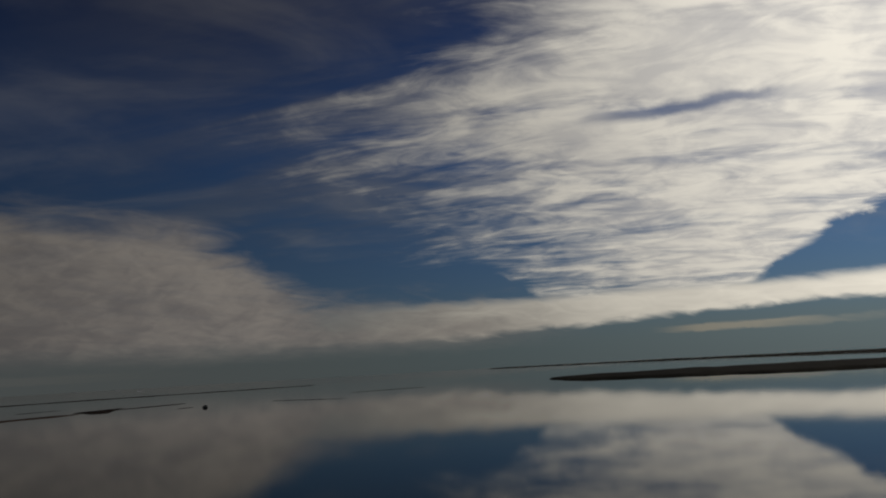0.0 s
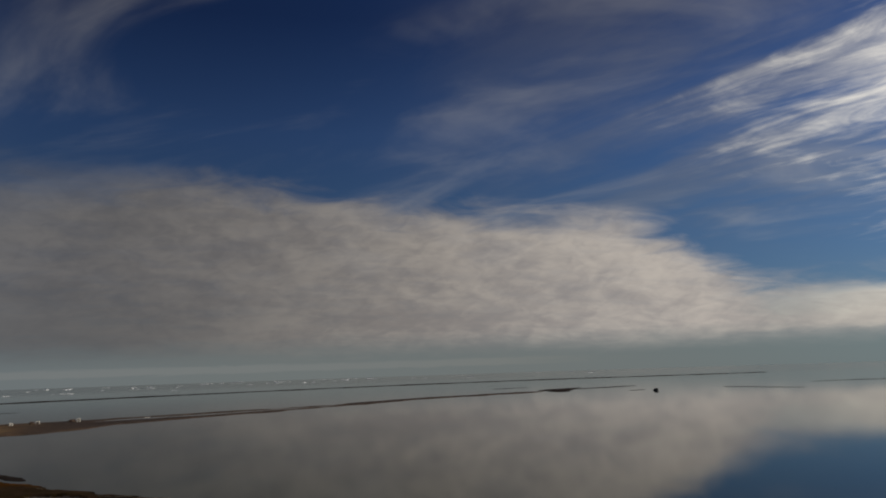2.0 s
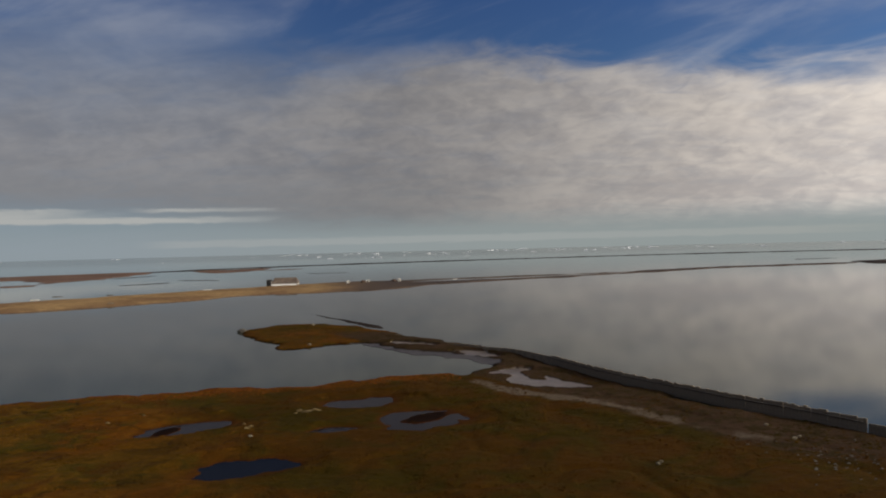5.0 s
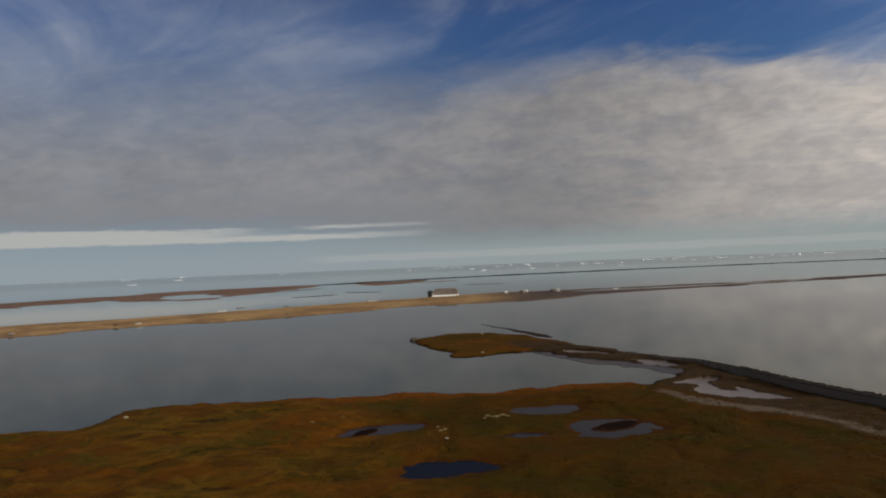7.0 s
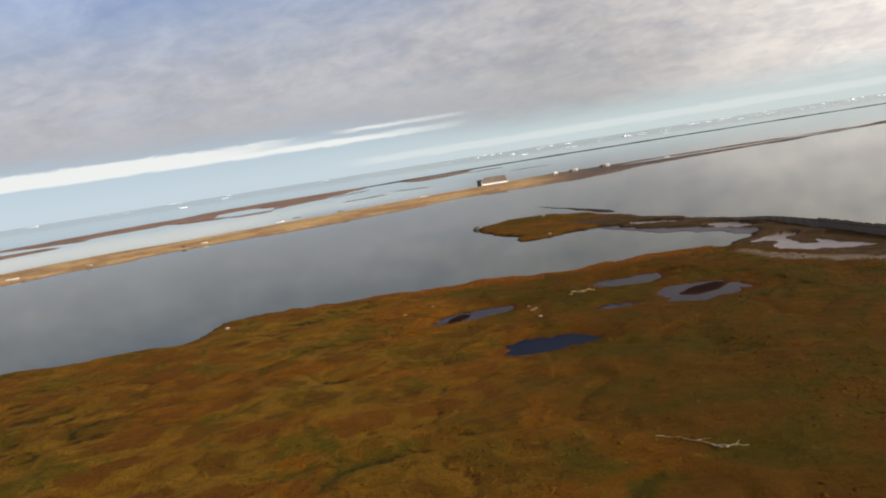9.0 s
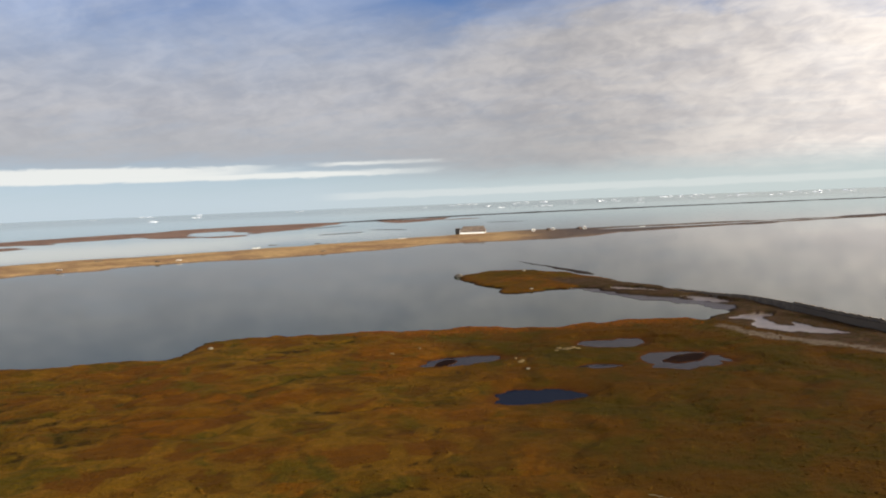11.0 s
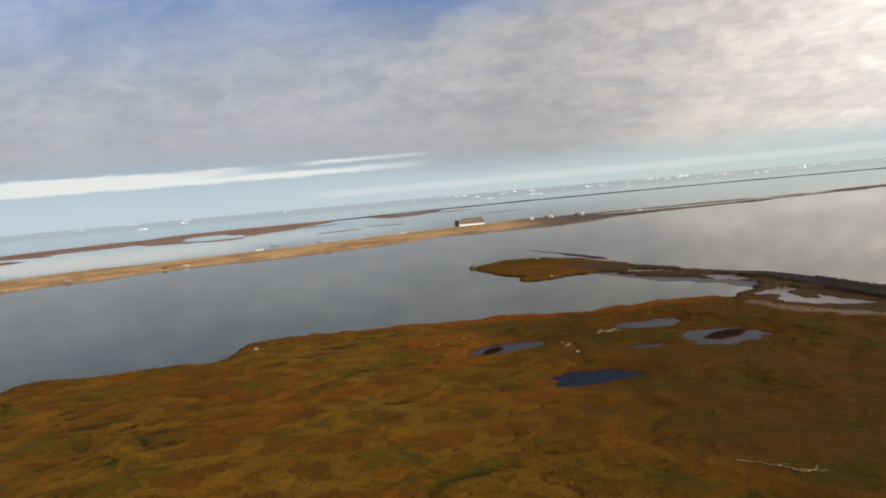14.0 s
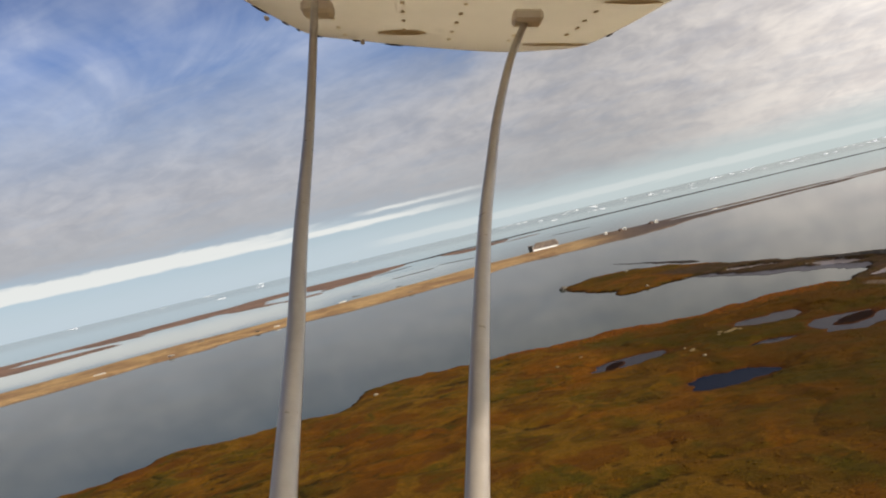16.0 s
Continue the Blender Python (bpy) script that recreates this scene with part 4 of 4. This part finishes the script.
FLOES = [(1475, 4254), (1706, 3656), (760, 3120), (575, 2559), (476, 2547), (310, 2130), (434, 3764), (175, 4004), (-1545, 3373),
         (-1665, 4180), (-1610, 4200), (-1349, 4215), (1719, 3104), (-733, 3957), (1330, 2700), (1380, 2720), (1700, 2600), (900, 3300)]
rng = random.Random(21)
for i in range(46):                   # a looser field, densest to the east
    a, r = radians(rng.choice((rng.uniform(0, 46), rng.uniform(4, 30), rng.uniform(-40, 20)))), rng.uniform(1900, 4300)
    FLOES.append((r * math.sin(a), r * math.cos(a)))
for i, (fx, fy) in enumerate(FLOES):
    rng = random.Random(i)
    w = math.hypot(fx, fy) * rng.uniform(0.003, 0.009)
    for j in range(rng.randint(2, 4)):
        ob = part("ice_floe", lump(bmesh.new(), (w * rng.uniform(0.2, 0.5), w * 0.35, w * rng.uniform(0.03, 0.08)), i * 5 + j, 1.0, 2, 0.6), SNOW_ICE)
        ob.matrix_world = pose(fx + rng.uniform(-w, w) * 0.8, fy + rng.uniform(-w, w) * 0.9, 0.1, 0, 0, rng.uniform(0, 30))
        tagged(ob, "broken white ice floe drifting on the sea", "ice floe", "ice floes")


# ---- stranded logs on the gravel spit ----
for i, (sx, sy, size) in enumerate(((-176, 356, 2.4), (-182, 410, 2.0), (-141, 387, 2.2), (-132, 393, 1.6), (-108, 508, 3.0), (-77, 505, 2.4),
                                    (-21, 528, 3.0), (38, 556, 3.2), (132, 566, 3.0), (158, 560, 2.6), (-60, 420, 1.8), (52, 505, 2.6))):
    rng = random.Random(i + 40)
    line = [Vector((size * (j / 5 - 0.5) * 2, rng.uniform(-0.15, 0.15), 0.1 + rng.uniform(0, 0.12))) for j in range(6)]
    ob = part("stranded_log", tube(bmesh.new(), line, [0.34, 0.33, 0.30, 0.28, 0.25, 0.2], 8), POST_WOOD if i % 3 else SHED_PAINT)
    ob.matrix_world = pose(sx, sy, 0.95, 0, 0, rng.uniform(-40, 40))
    tagged(ob, "bleached grey log stranded on the gravel spit", "log", "stranded logs")


# ---- stones and driftwood on the tundra ----
ob = part("boulder", lump(bmesh.new(), (1.5, 1.1, 0.9), 9), RUBBLE)
ob.matrix_world = pose(11.6, 258.4, 0.15, 0, 0, 20)
tagged(ob, "dark wet boulder at the tip of the tundra spit", "boulder")
for i, (sx, sy, size) in enumerate(((-38.5, 140.5, 0.55), (34.7, 263, 0.7), (64.1, 83.4, 0.32), (64.9, 84.1, 0.25), 
                                    (18, 112, 0.35), (87.3, 95.7, 0.35), (86.4, 88.9, 0.4), (87.4, 89.2, 0.3), (31, 212, 0.6))):
    ob = part("boulder", lump(bmesh.new(), (size, size * 0.8, size * 0.5), i + 3), STONE)
    ob.matrix_world = pose(sx, sy, max(ground_z(sx, sy), 0.0) + 0.1, 0, 0, 40 * i)
    tagged(ob, "pale bare boulder lying in the tundra", "boulder", "boulders")
for i, (sx, sy, size) in enumerate(((26.4, 126.4, 0.7), (27.6, 127.2, 0.55), (25.2, 127.4, 0.4), (28.3, 126.3, 0.35), (24.6, 126.2, 0.3), (17.4, 116.6, 0.38), (17.9, 118.2, 0.28), (16.9, 119.4, 0.22), (-3.5, 128, 0.3), (1.2, 131, 0.25))):
    bm = lump(bmesh.new(), (size, size * 0.8, 0.14), i * 7 + 2, 1.0, 3, 1.1)
    ob = part("straw_patch", bm, STRAW)
    ob.matrix_world = pose(sx, sy, max(ground_z(sx, sy), 0.05) + 0.03)
    tagged(ob, "flattened mat of pale dry straw on the tundra", "grass", "straw patches")
bm = bmesh.new()
rng = random.Random(8)
for i in range(70):
    x, y = rng.gauss(85, 3.5), rng.gauss(77, 6)
    s = rng.uniform(0.08, 0.24)
    ground = ground_z(x, y)
    r = bmesh.ops.create_icosphere(bm, subdivisions=1, radius=1.0)
    for v in r["verts"]:
        c = v.co * (1 + 0.4 * noise.noise(v.co * 2 + Vector((i, 0, 0))))
        v.co = Vector((x + c.x * s, y + c.y * s * 0.8, ground + c.z * s * 0.6))
ob = part("rubble", bm, RUBBLE)
tagged(ob, "scattered pale stone rubble by the sea wall's end", "rubble", kind="stuff")


def build_driftwood():
    wood = empty("driftwood", pose(22.5, 63.2, ground_z(25.5, 60.5) + 0.03), "bleached branching driftwood trunk on the tundra", "driftwood")
    rng = random.Random(3)

    def branch(name, a, b, r0, wig, parent):
        line = []
        for i in range(9):
            t = i / 8
            line.append(Vector(a).lerp(Vector(b), t) + Vector((rng.uniform(-wig, wig), rng.uniform(-wig, wig), rng.uniform(-wig, wig) * 0.4)) * (0 if i in (0,) else 1))
        return part(name, tube(bmesh.new(), line, [0.75 * r0 * (1 - 0.09 * i) for i in range(9)], 7), DRIFT, parent)
    branch("trunk", (1.9, -1.3, 0.02), (4.3, -3.9, 0.08), 0.065, 0.14, wood)
    branch("limb", (0, 0, 0), (1.8, -1.1, 0.02), 0.045, 0.10, wood)
    branch("limb", (3.9, -3.5, 0.05), (6.0, -4.3, 0.10), 0.065, 0.12, wood)
    branch("limb", (3.6, -3.1, 0.05), (4.0, -4.6, 0.20), 0.065, 0.10, wood)
    branch("limb", (2.7, -2.1, 0.05), (3.9, -2.2, 0.16), 0.045, 0.06, wood)
    branch("limb", (5.2, -4.0, 0.06), (5.7, -3.3, 0.18), 0.05, 0.06, wood)
    branch("root_stump", (3.7, -3.4, 0.02), (4.5, -4.3, 0.12), 0.10, 0.10, wood)


build_driftwood()


# ---- the aircraft's wing tip with its lift struts, at the end of the flight ----
def fabric_material(name, a, b, cloth):
    """Painted fabric: some of the light from above comes through."""
    m, k, bsdf = material(name)
    place = k.node("ShaderNodeTexCoord").outputs["Object"]
    grime = k.noise(place, 2.0, 5, 0.65)
    k.join(k.mix(k.smooth(grime, 0.36, 0.64), a, b), bsdf.inputs["Base Color"])
    bsdf.inputs["Roughness"].default_value = 0.5
    bumped(k, bsdf, k.noise(place, 9.0, 3), 0.3, 0.002)
    through_cloth = k.node("ShaderNodeBsdfTranslucent")
    through_cloth.inputs[0].default_value = (*cloth, 1)
    blend = k.node("ShaderNodeMixShader")
    blend.inputs[0].default_value = 0.42
    k.join(bsdf.outputs[0], blend.inputs[1])
    k.join(through_cloth.outputs[0], blend.inputs[2])
    for n in k.tree.nodes:
        if n.type == "OUTPUT_MATERIAL":
            k.join(blend.outputs[0], n.inputs[0])
    return m


CREAM = fabric_material("cream_fabric", (0.74, 0.74, 0.72), (0.84, 0.83, 0.80), (0.86, 0.80, 0.68))
STRUT_PAINT = plain("grey_paint", (0.25, 0.215, 0.18), (0.32, 0.28, 0.235), 3.0, 0.35, 0.0, 0.001)
STAIN = fabric_material("stained_fabric", (0.72, 0.66, 0.56), (0.84, 0.79, 0.70), (0.86, 0.78, 0.62))
TAPE = plain("dark_tape", (0.05, 0.045, 0.04), (0.14, 0.12, 0.10), 9.0, 0.7, 0.0, 0.001)
# solid fittings, made translucent to look as bright as the skin
BRACKET = fabric_material("lit_through_fitting", (0.74, 0.70, 0.62), (0.86, 0.83, 0.77), (0.86, 0.78, 0.66))


def build_wing():
    eye, target, roll = (-10.127, -3.886, 27.905), (-10.251, -1.89, 27.871), -13.3
    # x along the wing's chord, y up, -z out to the tip
    wing = empty("aircraft_wing", look(eye, target, roll), "weathered cream aircraft wing with two lift struts, in flight", "aircraft wing")
    rise = 0.95                       # height of the underside over the eye

    def under(u, v, lower=0.0):
        """A place on the underside, by its slopes across and up as seen from the seat."""
        d = (rise - lower) / v
        return Vector((u * d, rise - lower, -d))
    tip = rounded([(-0.268, 0.334), (-0.205, 0.300), (-0.170, 0.286), (-0.109, 0.279), (-0.033, 0.271), (0.073, 0.264),
                   (0.133, 0.266), (0.186, 0.272), (0.240, 0.296), (0.308, 0.334)], 5, closed=False)
    rim = [under(u, v) for u, v in tip]
    lead, trail = rim[0], rim[-1]
    outline = [Vector((lead.x - 0.05, rise, 0.6)), Vector((lead.x - 0.03, rise, -1.2))] + rim + [Vector((trail.x + 0.42, rise, -2.3)), Vector((trail.x + 0.45, rise, 0.6))]
    mid_x = (lead.x + trail.x) / 2
    bm = bmesh.new()
    rings = []
    for up, inset in ((0.0, 0.0), (0.035, -0.012), (0.09, 0.03), (0.13, 0.16)):
        rings.append([bm.verts.new((p.x + (mid_x - p.x) * inset, p.y + up, p.z + (inset * 0.8 if p.z < -1.5 else 0))) for p in outline])
    n = len(outline)
    for a, b in zip(rings, rings[1:]):
        for i in range(n):
            bm.faces.new((a[i], b[i], b[(i + 1) % n], a[(i + 1) % n]))
    bm.faces.new(rings[0])
    bm.faces.new(rings[-1][::-1])
    bmesh.ops.recalc_face_normals(bm, faces=bm.faces[:])
    part("wing_skin", bm, CREAM, wing, "cream painted fabric skin")
    # rows of drain covers over the ribs
    bm = bmesh.new()
    bmesh.ops.create_uvsphere(bm, u_segments=10, v_segments=5, radius=1.0)
    for v in bm.verts:
        v.co = Vector((v.co.x * 0.011, v.co.y * 0.003, v.co.z * 0.018))
    cover = bpy.data.meshes.new("rib_cover")
    bm.to_mesh(cover)
    bm.free()
    cover.materials.append(STAIN)
    for u, v in ((-0.155, 0.322), (-0.148, 0.309), (-0.140, 0.297), (-0.131, 0.287), (-0.055, 0.330), (-0.054, 0.318), (-0.053, 0.306), (-0.052, 0.294),
                 (0.031, 0.328), (0.024, 0.315), (0.018, 0.303), (0.012, 0.291), (0.008, 0.281), (0.095, 0.286), (0.088, 0.279),
                 (0.205, 0.318), (0.190, 0.306), (0.180, 0.296), (0.165, 0.287)):
        ob = new("rib_cover", cover)
        ob.parent = wing
        ob.matrix_basis = Matrix.Translation(under(u, v))
    for u, v, a, b in ((-0.055, 0.290, 0.11, 0.045), (0.150, 0.274, 0.16, 0.03), (0.255, 0.331, 0.12, 0.03)):
        bm = bmesh.new()
        bmesh.ops.create_uvsphere(bm, u_segments=16, v_segments=5, radius=1.0)
        for w in bm.verts:
            w.co = Vector((w.co.x * a, w.co.y * 0.003, w.co.z * b)) + under(u, v)
        part("stained_patch", bm, STAIN, wing, "brown oil stained patch")
    # chipped dark sealing tape along the rounded edge
    for a in (1, 4, 6, 9, 14, 17, 38):
        p, q = rim[a], rim[min(a + 1 + a % 2, len(rim) - 1)]
        line = [p.lerp(q, t) + Vector((0, -0.003, 0.004)) for t in (0.1, 0.4, 0.7, 0.9)]
        part("edge_tape", tube(bmesh.new(), line, [0.002, 0.005, 0.004, 0.002], 6), TAPE, wing)
    for u, v in ((-0.236, 0.309), (-0.108, 0.277)):
        bm = lump(bmesh.new(), (0.013, 0.013, 0.02), u * 50, 1.0, 1)
        bmesh.ops.translate(bm, verts=bm.verts, vec=under(u, v, 0.01))
        part("tie_down_ring", bm, BRACKET, wing)

    # the struts: slopes across and up, and how far out
    def strut(rows, radius, name_label):
        pts = [Vector((u * d, v * d, -d)) for u, v, d in rows]
        line = [Vector(p) for p in rounded([tuple(p) for p in pts], 6, closed=False)]
        part("strut", tube(bmesh.new(), line, [radius * (1 - 0.22 * i / (len(line) - 1)) for i in range(len(line))], 14, 1.0, Vector((0, 0, 1))), STRUT_PAINT, wing, name_label)
    strut(((-0.219, -0.42, 0.82), (-0.214, -0.334, 0.90), (-0.198, -0.121, 1.26), (-0.190, 0.031, 1.55), (-0.178, 0.183, 2.10), (-0.172, 0.330, 2.80)), 0.0175, "smooth grey front lift strut")
    strut(((0.045, -0.42, 0.90), (0.046, -0.334, 0.98), (0.050, -0.121, 1.28), (0.056, 0.031, 1.72), (0.064, 0.107, 2.00), (0.074, 0.183, 2.35), (0.092, 0.259, 2.75), (0.112, 0.308, 3.02)), 0.0175, "smooth grey rear lift strut, bowed")
    for u, v in ((-0.168, 0.330), (0.113, 0.318)):
        bm = box(bmesh.new(), -0.06, 0.06, -0.05, 0.0, -0.05, 0.05, 0.012)
        bmesh.ops.translate(bm, verts=bm.verts, vec=under(u, v))
        part("strut_fitting", bm, BRACKET, wing)


build_wing()
